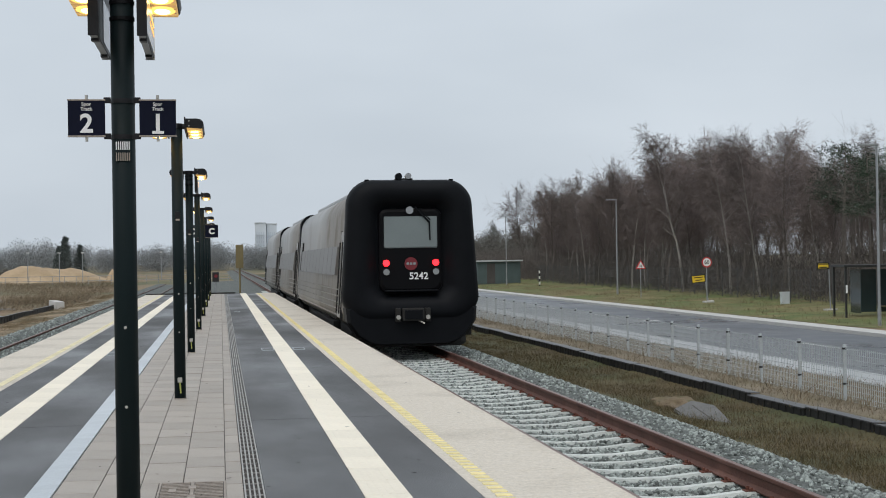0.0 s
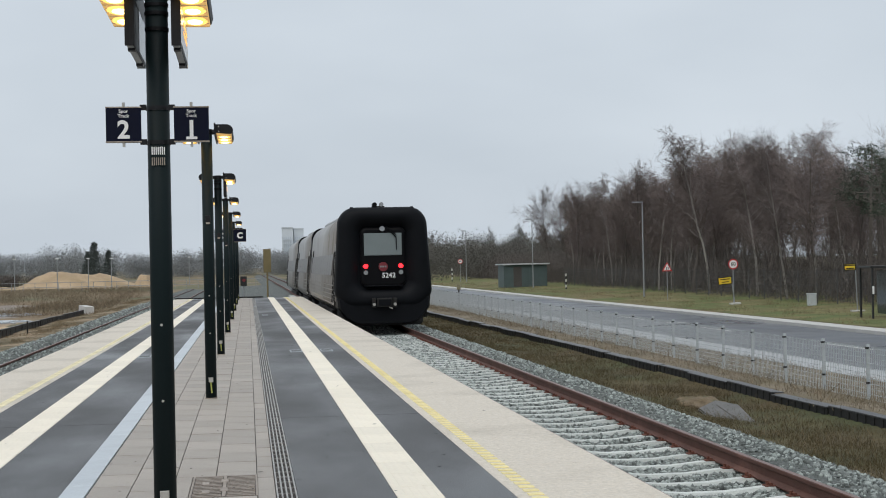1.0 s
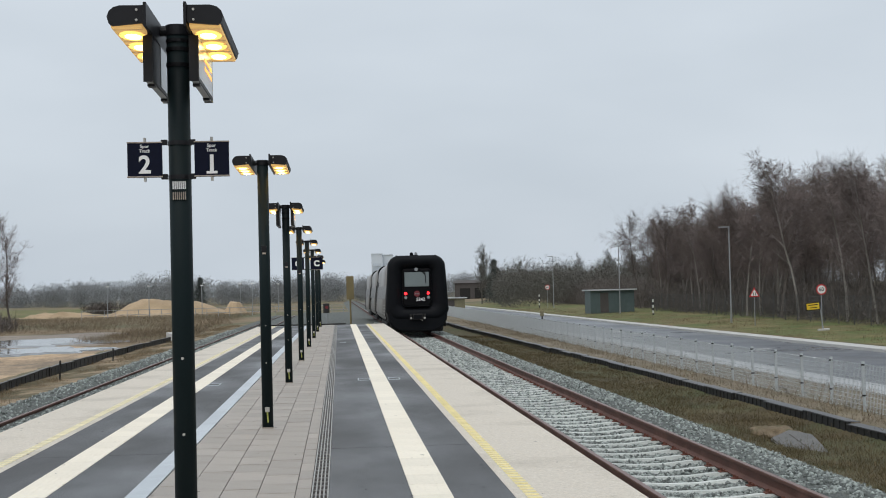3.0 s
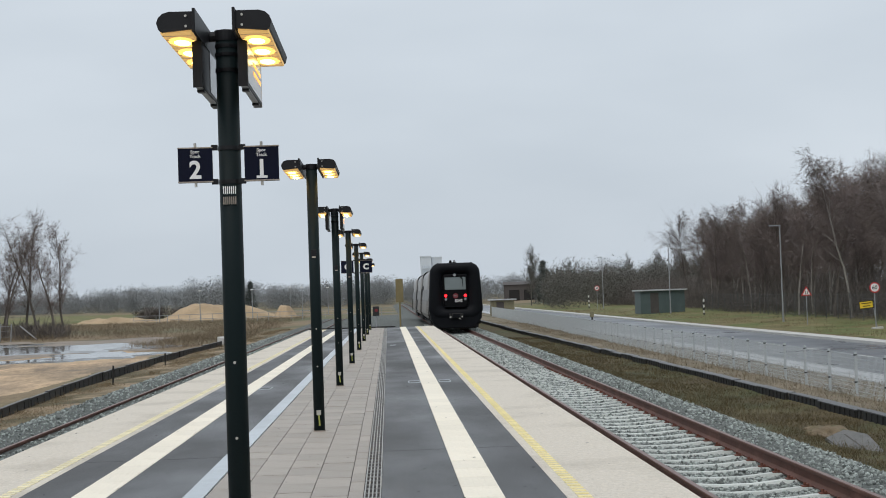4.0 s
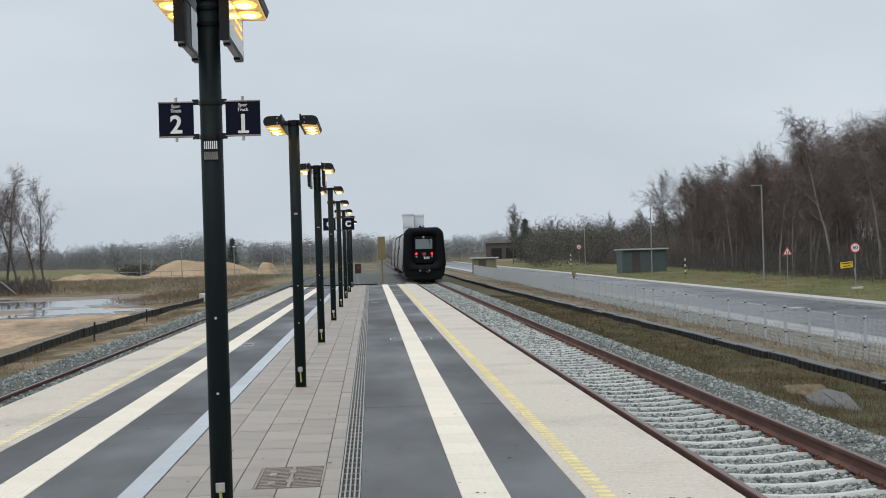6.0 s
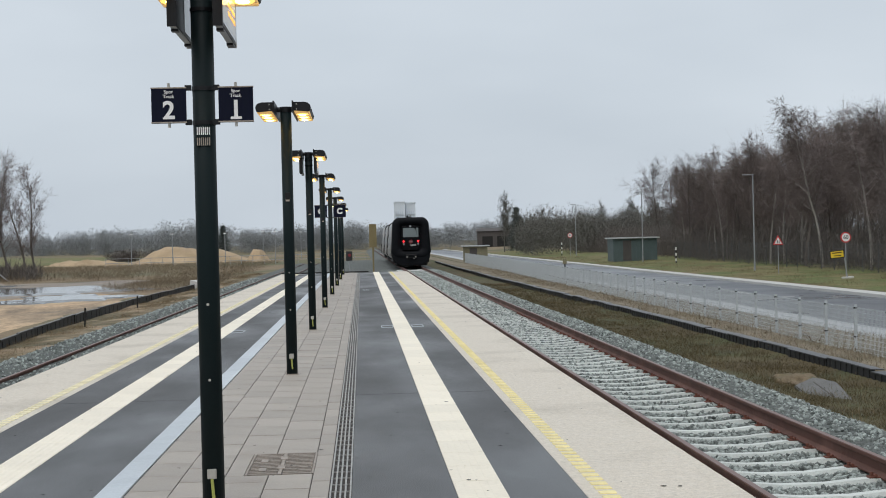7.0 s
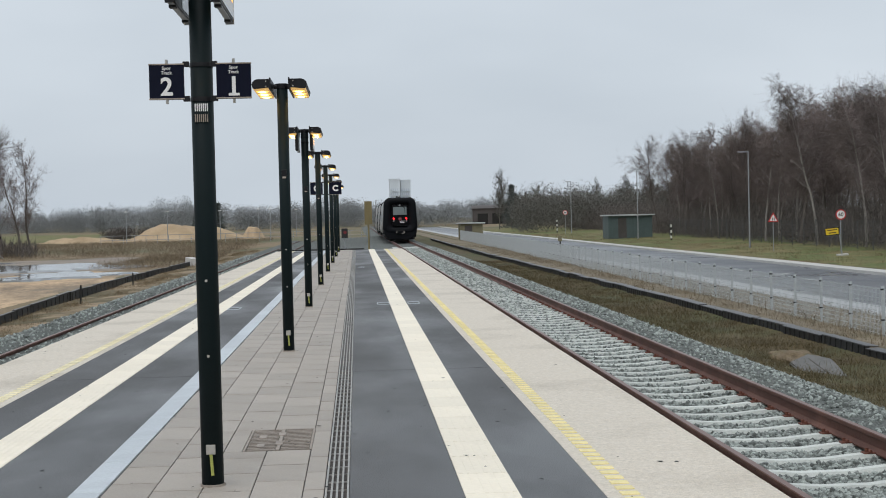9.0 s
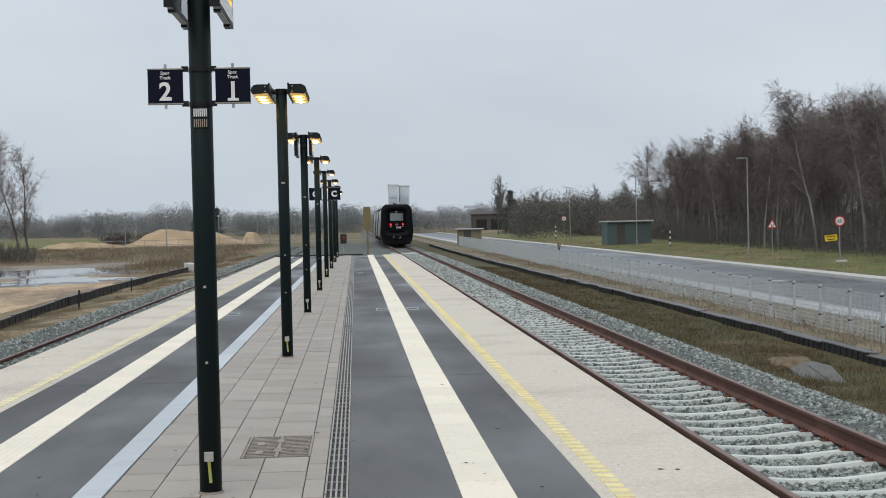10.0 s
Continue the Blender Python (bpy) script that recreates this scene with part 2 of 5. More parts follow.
    spruce=mat("hazed_spruce_needles", (0.075, 0.09, 0.085), 0.85, vary=0.2, bump=0.0, island=0.4),
    rubber=mat("black_rubber", (0.006, 0.0068, 0.0085), 0.5, vary=0.2, scale=3, fine=40, bump=0.05, spec=0.09),
    cab_black=mat("cab_panel", (0.004, 0.004, 0.005), 0.4, vary=0.1, bump=0.0, spec=0.1),
    cab_glass=mat("cab_window", (0.17, 0.2, 0.2), 0.08, vary=0.06, scale=2, bump=0.0),
    silver=mat("train_silver", (0.3, 0.285, 0.265), 0.34, 0.5, vary=0.08, scale=1.5, fine=12, bump=0.02, tint=(0.22, 0.195, 0.17), tint_scale=0.8),
    train_roof=mat("train_roof", (0.4, 0.41, 0.42), 0.5, 0.3, vary=0.1, bump=0.05),
    train_glass=mat("train_window", (0.15, 0.143, 0.135), 0.4, 0.4, vary=0.1, bump=0.0, spec=1.0),
    under=mat("underframe", (0.012, 0.011, 0.01), 0.8, vary=0.3, bump=0.2),
    tail=mat("tail_light", (0.8, 0.02, 0.02), emit=(1.0, 0.012, 0.02), emit_power=4.5),
    headlamp=mat("unlit_lamp", (0.3, 0.31, 0.32), 0.15, 0.3, vary=0.1, bump=0.0),
    badge=mat("operator_badge", (0.16, 0.012, 0.018), 0.4, vary=0.05, bump=0.0),
)


# ---- mesh helpers ----
def mesh_of(name, bm, material, smooth=False):
    me = bpy.data.meshes.new(name)
    bm.to_mesh(me)
    bm.free()
    for m in (material if isinstance(material, (list, tuple)) else [material]):
        me.materials.append(m)
    if smooth:
        me.shade_smooth()
    return me


def raw_mesh(name, verts, faces, material):
    me = bpy.data.meshes.new(name)
    me.from_pydata([tuple(v) for v in verts], [], [tuple(f) for f in faces])
    me.materials.append(material)
    me.update()
    return me


def part(name, bm, material, parent=None, label="", m=None, smooth=False):
    ob = new(name, bm if isinstance(bm, bpy.types.Mesh) else mesh_of(name, bm, material, smooth))
    if parent:
        ob.parent = parent
    if m is not None:
        ob.matrix_basis = m
    if label:
        ob["label"] = label
    return ob


def box(bm, x0, x1, y0, y1, z0, z1, bevel=0.0, m=None):
    g = bmesh.ops.create_cube(bm, size=1.0)
    vs = g["verts"]
    mm = Matrix.Translation(((x0 + x1) / 2, (y0 + y1) / 2, (z0 + z1) / 2)) @ Matrix.Diagonal((x1 - x0, y1 - y0, z1 - z0, 1))
    bmesh.ops.transform(bm, matrix=(m @ mm) if m else mm, verts=vs)
    if bevel:
        es = list({e for v in vs for e in v.link_edges})
        bmesh.ops.bevel(bm, geom=es, offset=bevel, segments=2, affect='EDGES', profile=0.6)
    return bm


def B(*a, **k):
    return box(bmesh.new(), *a, **k)


def tube(bm, p, q, r0, r1=None, n=10, caps=True):
    p, q = Vector(p), Vector(q)
    d = q - p
    m = Matrix.Translation((p + q) / 2) @ d.to_track_quat("Z", "Y").to_matrix().to_4x4()
    bmesh.ops.create_cone(bm, cap_ends=caps, segments=n, radius1=r0, radius2=r0 if r1 is None else r1, depth=d.length, matrix=m)
    return bm


def T(*a, **k):
    return tube(bmesh.new(), *a, **k)


def thing(name, label, category, m, group="", kind=""):
    ob = new(name)
    ob.matrix_basis = m
    return tagged(ob, label, category, group, kind)


def words(name, body, size, material, parent, m, depth=0.002, bold=0.0):
    cu = bpy.data.curves.new(name, 'FONT')
    cu.body, cu.size, cu.extrude, cu.align_x, cu.align_y, cu.offset = body, size, depth, 'CENTER', 'CENTER', bold
    cu.materials.append(material)
    tmp = bpy.data.objects.new(name, cu)
    scene.collection.objects.link(tmp)
    me = bpy.data.meshes.new_from_object(tmp.evaluated_get(bpy.context.evaluated_depsgraph_get()))
    bpy.data.objects.remove(tmp)
    return part(name, me, None, parent, m=m)


def sweep(name, sections, material, label, category, kind="structure", parent=None):
    """A strip through rows of points, one row a station."""
    verts, faces, w = [], [], len(sections[0])
    for s in sections:
        verts += s
    for i in range(len(sections) - 1):
        for j in range(w - 1):
            a = i * w + j
            faces.append((a, a + 1, a + w + 1, a + w))
    ob = new(name, raw_mesh(name, verts, faces, material))
    if parent:
        ob.parent = parent
        return ob
    return tagged(ob, label, category, kind=kind)


R = random.Random(7)
Y_END = 70.6


# ---- ground ----
def ground_height(x, y):
    pts = [(-400, 3.0), (-120, -0.4), (-40, -1.25), (-12, -1.25), (-9.6, -1.12), (-8.6, -1.04), (-7.4, -0.96), (-6.2, -1.0), (6.2, -1.05), (7.4, -1.1), (8.4, -1.24), (9.2, -1.26), (9.95, -1.2), (10.2, -1.07), (10.5, -1.06), (12.4, -1.24), (15, -1.47),
           (15.2, -1.5), (24, -1.5), (24.6, -1.36), (29, -1.3), (40, -1.0), (120, 0.0), (400, 2.0)]
    for (a, za), (b, zb) in zip(pts, pts[1:]):
        if x <= b:
            z = za + (zb - za) * max(0, (x - a)) / (b - a)
            break
    else:
        z = pts[-1][1]
    far = min(1.0, max(0.0, (y - 150) / 120))
    if -30 < x < 13:
        z = z * (1 - far) - 1.1 * far
    amp = 0.05 if 7.5 < abs(x) else 0.01
    if x < -9:
        amp = 0.09
    if 14.5 < x < 24.4:
        amp = 0.0
    return z + amp * noise.noise((x * 0.35, y * 0.2, 0.3))


def build_ground():
    xs = sorted({-2500, -1200, -600, -400, -250, -160, -120, -90, -70, -55, *np.arange(-46, -8, 1.5), *np.arange(-9.6, -6, 0.4), 6.2, *np.arange(6.8, 15.4, 0.5), 19, *np.arange(24, 30, 0.8), 34, 40, 60, 90, 120, 250, 400, 700, 1400, 2500})
    ys = sorted({-300, -120, -60, -30, *np.arange(-12, 60, 1.5), *np.arange(60, 150, 4), *np.arange(150, 400, 15), 450, 600, 900, 1500, 2600, 4000})
    ob = sweep("ground", [[(x, y, ground_height(x, y) if y < 600 else ground_height(x, 600) * 0 - 1.0) for x in xs] for y in ys], M["field"],
               "brown winter grass and bare earth around the railway", "ground")
    ob.data.shade_smooth()
    st = sweep("fence_strip", [[(x, y, ground_height(x, y) + 0.024) for x in (10.08, 10.3, 10.8, 11.3, 12, 13, 14, 15.2)] for y in ys if -60 <= y <= 300], M["straw_ground"],
               "strip of flattened dry straw between edging and road", "grass verge")
    st.data.shade_smooth()
    strip = [x for x in xs if 6.2 <= x <= 15.2]
    vs = sweep("verge", [[(x, y, ground_height(x, y) + 0.012) for x in strip] for y in ys if -60 <= y <= 300], M["grass"],
               "mossy brown grass slope between the ballast and the fence", "grass verge")
    vs.data.shade_smooth()
    sh = sweep("trackside_shoulder", [[(x, y, ground_height(x, y) + 0.012) for x in (-9.6, -9.2, -8.8, -8.4, -8.0, -7.6, -7.2, -6.8, -6.4)] for y in ys if -60 <= y <= 120], M["shoulder"],
               "bare sandy shoulder with brown grass beside the second track", "shoulder")
    sh.data.shade_smooth()
    strip = [x for x in xs if 24.3 <= x <= 40]
    sweep("roadside_lawn", [[(x + 0.0, y, ground_height(x, y) + 0.012) for x in strip] for y in ys if -60 <= y <= 300], M["lawn"],
          "yellow-green winter grass beside the road", "grass verge")


build_ground()


def blob(name, cx, cy, rx, ry, z, material, label, category, seed, n=64, lift=0.015, rough=0.35):
    verts, faces = [(cx, cy, ground_height(cx, cy) + lift if z is None else z)], []
    rings = 6
    for k in range(1, rings + 1):
        for i in range(n):
            a = 2 * math.pi * i / n
            f = (1 + rough * noise.noise((math.cos(a) * 1.7 + seed, math.sin(a) * 1.7, seed * 0.37)) + rough * 0.5 * noise.noise((math.cos(a) * 5, math.sin(a) * 5, seed))) * k / rings
            x, y = cx + rx * f * math.cos(a), cy + ry * f * math.sin(a)
            drop = 0.12 if k == rings else 0.0
            verts.append((x, y, (ground_height(x, y) + lift if z is None else z) - drop))
    for i in range(n):
        faces.append((0, 1 + i, 1 + (i + 1) % n))
        for k in range(rings - 1):
            a, b = 1 + k * n, 1 + (k + 1) * n
            faces.append((a + i, b + i, b + (i + 1) % n, a + (i + 1) % n))
    ob = new(name, raw_mesh(name, verts, faces, material))
    return tagged(ob, label, category, kind="structure")


blob("sand_yard", -19, 62, 9.5, 33, None, M["sand"], "churned wet sand with wheel tracks", "sand", 3.1, lift=0.03, rough=0.25)
blob("muddy_yard", -28, 96, 15, 30, None, M["mud"], "grey churned mud around the puddles", "mud", 5.3, lift=0.05, rough=0.3)
for name, cx, cy, rx, ry, seed in (("puddle", -20.5, 93, 7.5, 9, 1.7), ("puddle", -15.0, 79, 3.2, 5.5, 4.4), ("puddle", -18.5, 73, 3.0, 2.2, 8.2), ("puddle", -32, 106, 7, 5, 6.6)):
    tagged(blob(name, cx, cy, rx, ry, -1.135, M["water"], "still rain puddle reflecting the grey sky", "puddle", seed, rough=0.6, lift=0), group="puddles in the yard")


# ---- platform ----
def build_platform():
    slab = part("platform", B(-3.085, 3.085, -14, Y_END, -1.1, -0.03), M["beige"])
    tagged(slab, "island platform with concrete edge units between two tracks", "platform", kind="structure")
    for s in (-1, 1):
        nm = "asphalt_strip"
        tops = [(0.785, 1.41), (1.71, 2.155)]
        for a, b in tops:
            x0, x1 = sorted((s * a, s * b))
            ys = [-14, -6.5, 3.0, 14.05, 27.0, 39.0, 52, Y_END]
            for y0, y1 in zip(ys, ys[1:]):
                part(nm, B(x0, x1, y0 + 0.008, y1 - 0.008, -0.04, 0.0), M["asphalt"], slab)
        # concrete edge units with a slim joint
        e0, e1 = sorted((s * 2.157, s * 3.09))
        for i in range(14):
            y0 = -14 + i * 6.05
            part("edge_unit", B(e0, e1, y0, min(y0 + 6.044, Y_END), -0.22, 0.001, bevel=0.004), M["beige"], slab)
        # guide tiles with ribs
        bm = bmesh.new()
        box(bm, -0.148, 0.148, 0.002, 0.598, -0.04, 0.002)
        for k in range(6):
            xx = -0.125 + k * 0.05
            box(bm, xx - 0.011, xx + 0.011, 0.012, 0.588, 0.0, 0.0035)
        me = mesh_of("guide_tile", bm, M["white_tile"])
        for i in range(141):
            part("guide_tile", me, None, slab, m=pose(s * 1.56, -14 + i * 0.6, 0))
        # yellow marks
        me = mesh_of("yellow_mark", B(-0.05, 0.05, -0.042, 0.042, 0.0, 0.006), M["yellow" if s > 0 else "yellow_worn"])
        rest = bmesh.new()
        for i in range(537):
            y = -13.9 + i * 0.157
            if 5 < y < 50:
                part("yellow_mark", me, None, slab, m=pose(s * 2.29, y, 0.001))
            else:
                box(rest, s * 2.29 - 0.05, s * 2.29 + 0.05, y - 0.042, y + 0.042, 0.001, 0.007)
        tagged(part("yellow_marks", rest, M["yellow" if s > 0 else "yellow_worn"], slab), kind="stuff")
    # paved middle
    part("paving_bed", B(-0.605, 0.645, -14, Y_END, -0.05, -0.008), M["joint"], slab)
    cols = [(-0.605, -0.33), (-0.33, -0.05), (-0.05, 0.235), (0.235, 0.525), (0.525, 0.645)]
    rest = bmesh.new()
    made = {}
    for c, (a, b) in enumerate(cols):
        off = (0.0, 0.29, 0.2, 0.477, 0.17)[c]
        for i in range(153):
            y0 = -14 + off + i * 0.557
            if y0 + 0.55 > Y_END:
                continue
            if c in (2, 3) and y0 < 10.26 and y0 + 0.557 > 9.3:
                for q0, q1 in ((y0, min(9.3, y0 + 0.557)), (max(10.26, y0), y0 + 0.557)):
                    if q1 - q0 > 0.02:
                        part("paver", B(a + .004, b - .004, q0 + .004, q1 - .004, -0.04, 0.0, bevel=0.003), M["paver"], slab)
                continue
            if 4 < y0 < 36:
                w = round(b - a, 3)
                if w not in made:
                    made[w] = mesh_of("paver", B(0.003, w - 0.003, 0.006, 0.551, -0.04, 0.0, bevel=0.004), M["paver"])
                part("paver", made[w], None, slab, m=pose(a, y0, R.uniform(-0.0025, 0.001), R.uniform(-.15, .15), R.uniform(-.2, .2), 0))
            else:
                z = R.uniform(-0.003, 0.001)
                box(rest, a + 0.003, b - 0.003, y0 + 0.007, y0 + 0.55, -0.04, z)
    tagged(part("paver_field", rest, M["paver_far"], slab), kind="stuff")
    part("paver", B(-.046, .07, 9.304, 10.256, -0.04, 0.0, bevel=0.003), M["paver"], slab)
    # galvanised cover strip
    me = mesh_of("cover_plate", B(-0.777, -0.609, 0.004, 0.996, -0.03, 0.008, bevel=0.003), M["steel"])
    for i in range(84):
        part("cover_plate", me, None, slab, m=pose(0, -14 + i, 0))
    # slotted drain
    ch = part("slot_drain", B(0.648, 0.782, -14, Y_END, -0.05, -0.012), M["drain_dark"], slab, "slotted steel drainage channel")
    bm = bmesh.new()
    for xx in (0.654, 0.685, 0.715, 0.745, 0.776):
        box(bm, xx - 0.0055, xx + 0.0055, 0.0, 0.998, -0.03, 0.002)
    for k in range(4):
        box(bm, 0.65, 0.78, 0.12 + k * 0.25, 0.128 + k * 0.25, -0.03, -0.004)
    me = mesh_of("drain_grating", bm, M["drain"])
    for i in range(84):
        part("drain_grating", me, None, ch, m=pose(0, -14 + i, 0))
    # end kerb
    part("end_kerb", B(-3.09, 1.2, Y_END, Y_END + 0.18, -0.5, 0.06, bevel=0.01), M["under"], slab)
    return slab


platform = build_platform()


def build_manhole():
    ob = thing("manhole_cover", "rust-brown cast-iron grating set flush in the pavers", "manhole cover", pose(0.302, 9.78, 0))
    part("frame", B(-0.225, 0.225, -0.475, 0.475, -0.03, -0.006), M["drain_dark"], ob)
    for s in (-1, 1):
        for k in range(15):
            yy = -0.44 + k * 0.0628
            part("bar", B(s * 0.112 - 0.095, s * 0.112 + 0.095, yy - 0.011, yy + 0.011, -0.02, 0.003), M["rust_iron"], ob)
    for s in (-1, 1):
        part("rim", B(s * 0.218 - 0.007, s * 0.218 + 0.007, -0.475, 0.475, -0.03, 0.004), M["rust_iron"], ob)
    part("rib", B(-0.012, 0.012, -0.475, 0.475, -0.02, 0.005), M["rust_iron"], ob)
    for x, y in ((0.0, 0.2), (0.0, -0.2), (-0.13, 0.1), (-0.12, -0.28)):
        part("lifting_lug", B(x - 0.025, x + 0.025, y - 0.07, y + 0.07, 0.0, 0.009, bevel=0.004), M["rust_iron"], ob)


build_manhole()
for x0, x1, y, s in ((1.2, 1.4, 25.2, 1), (1.74, 1.93, 25.2, 1), (-1.4, -1.2, 24.9, 1), (0.9, 1.06, 44.6, 1), (0.68, 0.78, 55, 1)):
    ob = thing("access_cover", "small steel inspection cover flush in the asphalt", "cover plate", pose((x0 + x1) / 2, y, 0.0), "covers in the asphalt")
    hw = (x1 - x0) / 2
    part("lid", B(-hw, hw, -0.28, 0.28, -0.01, 0.003), M["asphalt"], ob)
    for q in (-1, 1):
        part("rim", B(-hw, hw, q * 0.28 - 0.03, q * 0.28 + 0.03, -0.01, 0.005), M["steel"], ob)
        part("rim", B(q * hw - 0.006, q * hw + 0.006, -0.25, 0.25, -0.01, 0.005), M["steel"], ob)


def platform_litter():
    """Small dead leaves, grit and spots of chewing gum on the platform."""
    rr = random.Random(61)
    bm = bmesh.new()
    for k in range(420):
        x, y = rr.uniform(-3.0, 3.0), 4 + 45 * rr.random() ** 1.5
        r = rr.uniform(0.006, 0.017)
        a = rr.uniform(0, 6.28)
        vs = [bm.verts.new((x + r * math.cos(a + t) * (1.5 if i % 2 else 0.8), y + r * math.sin(a + t), 0.0035 + rr.uniform(0, 0.004))) for i, t in enumerate((0, 1.2, 2.5, 3.7, 5.0))]
        bm.faces.new(vs)
    tagged(new("dead_leaves", mesh_of("dead_leaves", bm, M["under"])), "small dark dead leaves and grit on the platform", "litter", kind="stuff")


platform_litter()


# ---- lamp posts ----
def lamp_head(side, parent):
    """A long lamp box beside the pole, rounded on its outer side, with three glowing lamps below."""
    bm = bmesh.new()
    prof = [(0.115, 0.06), (0.24, 0.06), (0.275, 0.05), (0.298, 0.028), (0.308, 0.0), (0.298, -0.035), (0.28, -0.05), (0.115, -0.035)]
    rings = []
    for y in (-0.62, 0.58):
        rings.append([bm.verts.new((side * x, y, z)) for x, z in prof])
    n = len(prof)
    for i in range(n):
        bm.faces.new((rings[0][i], rings[0][(i + 1) % n], rings[1][(i + 1) % n], rings[1][i]))
    bm.faces.new(rings[0])
    bm.faces.new(rings[1][::-1])
    bmesh.ops.recalc_face_normals(bm, faces=bm.faces[:])
    head = part("lamp_head", bm, M["head"], parent, "black lamp housing with glowing sodium lamps", m=pose(0, 0.02, 3.03))
    part("hinge_plate", B(*sorted((side * 0.098, side * 0.114)), -0.64, 0.62, -0.055, 0.075, bevel=0.004), M["head"], head)
    for yy, zz in ((-0.622, 0.035), (-0.622, -0.02)):
        part("screw", T((side * 0.15, yy, zz), (side * 0.15, yy - 0.006, zz), 0.007, n=8), M["alu"], head)
    part("diffuser", B(*sorted((side * 0.125, side * 0.29)), -0.6, 0.56, -0.058, -0.03, bevel=0.008), M["lens"], head, "ribbed lamp cover with an amber glow of its own")
    for k in range(3):
        bm = bmesh.new()
        bmesh.ops.create_uvsphere(bm, u_segments=12, v_segments=6, radius=1.0, matrix=Matrix.Translation((side * 0.205, -0.36 + k * 0.35, -0.058)) @ Matrix.Diagonal((0.05, 0.1, 0.014, 1)))
        part("lamp", bm, M["glow"], head, smooth=True)
        # flat glowing disc added as the orange halo of the lamp's light
        bm = bmesh.new()
        bmesh.ops.create_uvsphere(bm, u_segments=14, v_segments=6, radius=1.0, matrix=Matrix.Translation((side * 0.206, -0.36 + k * 0.35, -0.058)) @ Matrix.Diagonal((0.074, 0.155, 0.006, 1)))
        part("reflector", bm, M["halo"], head, smooth=True)
    for k in range(10):
        yy = -0.55 + k * 0.12
        part("rib", B(*sorted((side * 0.13, side * 0.286)), yy - 0.002, yy + 0.002, -0.0605, -0.05), M["alu"], head)
    return head


def lamp_post():
    ob = new("lamp_post")
    shaft = part("shaft", T((0, 0, 0), (0, 0, 3.08), 0.0635, n=24), M["pole"], ob, smooth=False)
    shaft.data.shade_smooth()
    part("cap", T((0, 0, 3.03), (0, 0, 3.09), 0.068, n=24), M["head"], ob)
    part("cross_arm", T((-0.12, 0, 3.06), (0.12, 0, 3.06), 0.03, n=12), M["head"], ob)
    for s in (-1, 1):
        lamp_head(s, ob)
    clamp = part("earth_clamp", B(-0.026, 0.026, -0.082, -0.06, 0.19, 0.245, bevel=0.004), M["alu"], ob, "bare metal earthing clamp")
    part("strap", T((0.0, -0.074, 0.19), (0.008, -0.074, 0.07), 0.009, n=8), M["tag_yellow"], clamp, "yellow-green earthing strap")
    for z in (0.75, 1.18):
        part("bolt", T((0, -0.067, z), (0, -0.06, z), 0.008, n=8), M["alu"], ob)
    base = T((0, 0, -0.02), (0, 0, 0.012), 0.072, n=24)
    part("base_collar", base, M["rust_iron"], ob)
    return tagged(ob, "tall dark green-black post with two lit lamp heads", "lamp post", "lamp posts along the platform")


def track_sign(parent, side, text, size, z, extra=True, brackets=True, dy=-0.075):
    cx = side * (0.083 + size / 2 + 0.008)
    plate = part("sign_plate", B(cx - size / 2, cx + size / 2, dy - 0.012, dy + 0.012, z - size / 2 - 0.004, z + size / 2 + 0.004, bevel=0.003), M["sign_blue"], parent,
                 "dark blue enamel sign with white lettering")
    turn = Matrix.Translation((cx, dy - 0.0125, z)) @ pose(0, 0, 0, 90, 0, 0)
    words("lettering", text, size * (0.72 if extra else 0.62), M["sign_white"], plate, turn @ pose(0, -size * (0.17 if extra else 0.02), 0), 0.001, 0.0035 if extra else 0.012)
    if text == "1":
        part("lettering", B(cx - 0.03, cx + 0.032, dy - 0.0138, dy - 0.0118, z - 0.085, z - 0.07), M["sign_white"], plate)
    if extra:
        words("lettering", "Spor", size * 0.135, M["sign_white"], plate, turn @ pose(0, size * 0.385, 0), 0.001, 0.0004)
        words("lettering", "Track", size * 0.135, M["sign_white"], plate, turn @ pose(0, size * 0.25, 0), 0.001, 0.0004)
    for k in (-1, 1):
        part("rod", T((cx, dy, z + k * (size / 2)), (cx, dy, z + k * (size / 2 + 0.028)), 0.008, n=8), M["alu"], plate)
        part("edge_trim", B(cx - size / 2 - 0.002, cx + size / 2 + 0.002, dy - 0.0145, dy + 0.014, z + k * size / 2 - 0.003, z + k * size / 2 + 0.004), M["rust_iron"], plate)
        if brackets:
            part("bracket", B(*sorted((side * 0.06, side * 0.098)), dy - 0.006, dy + 0.006, z + k * size / 2 - 0.016, z + k * size / 2 + 0.016, bevel=0.003), M["head"], parent)
    return plate


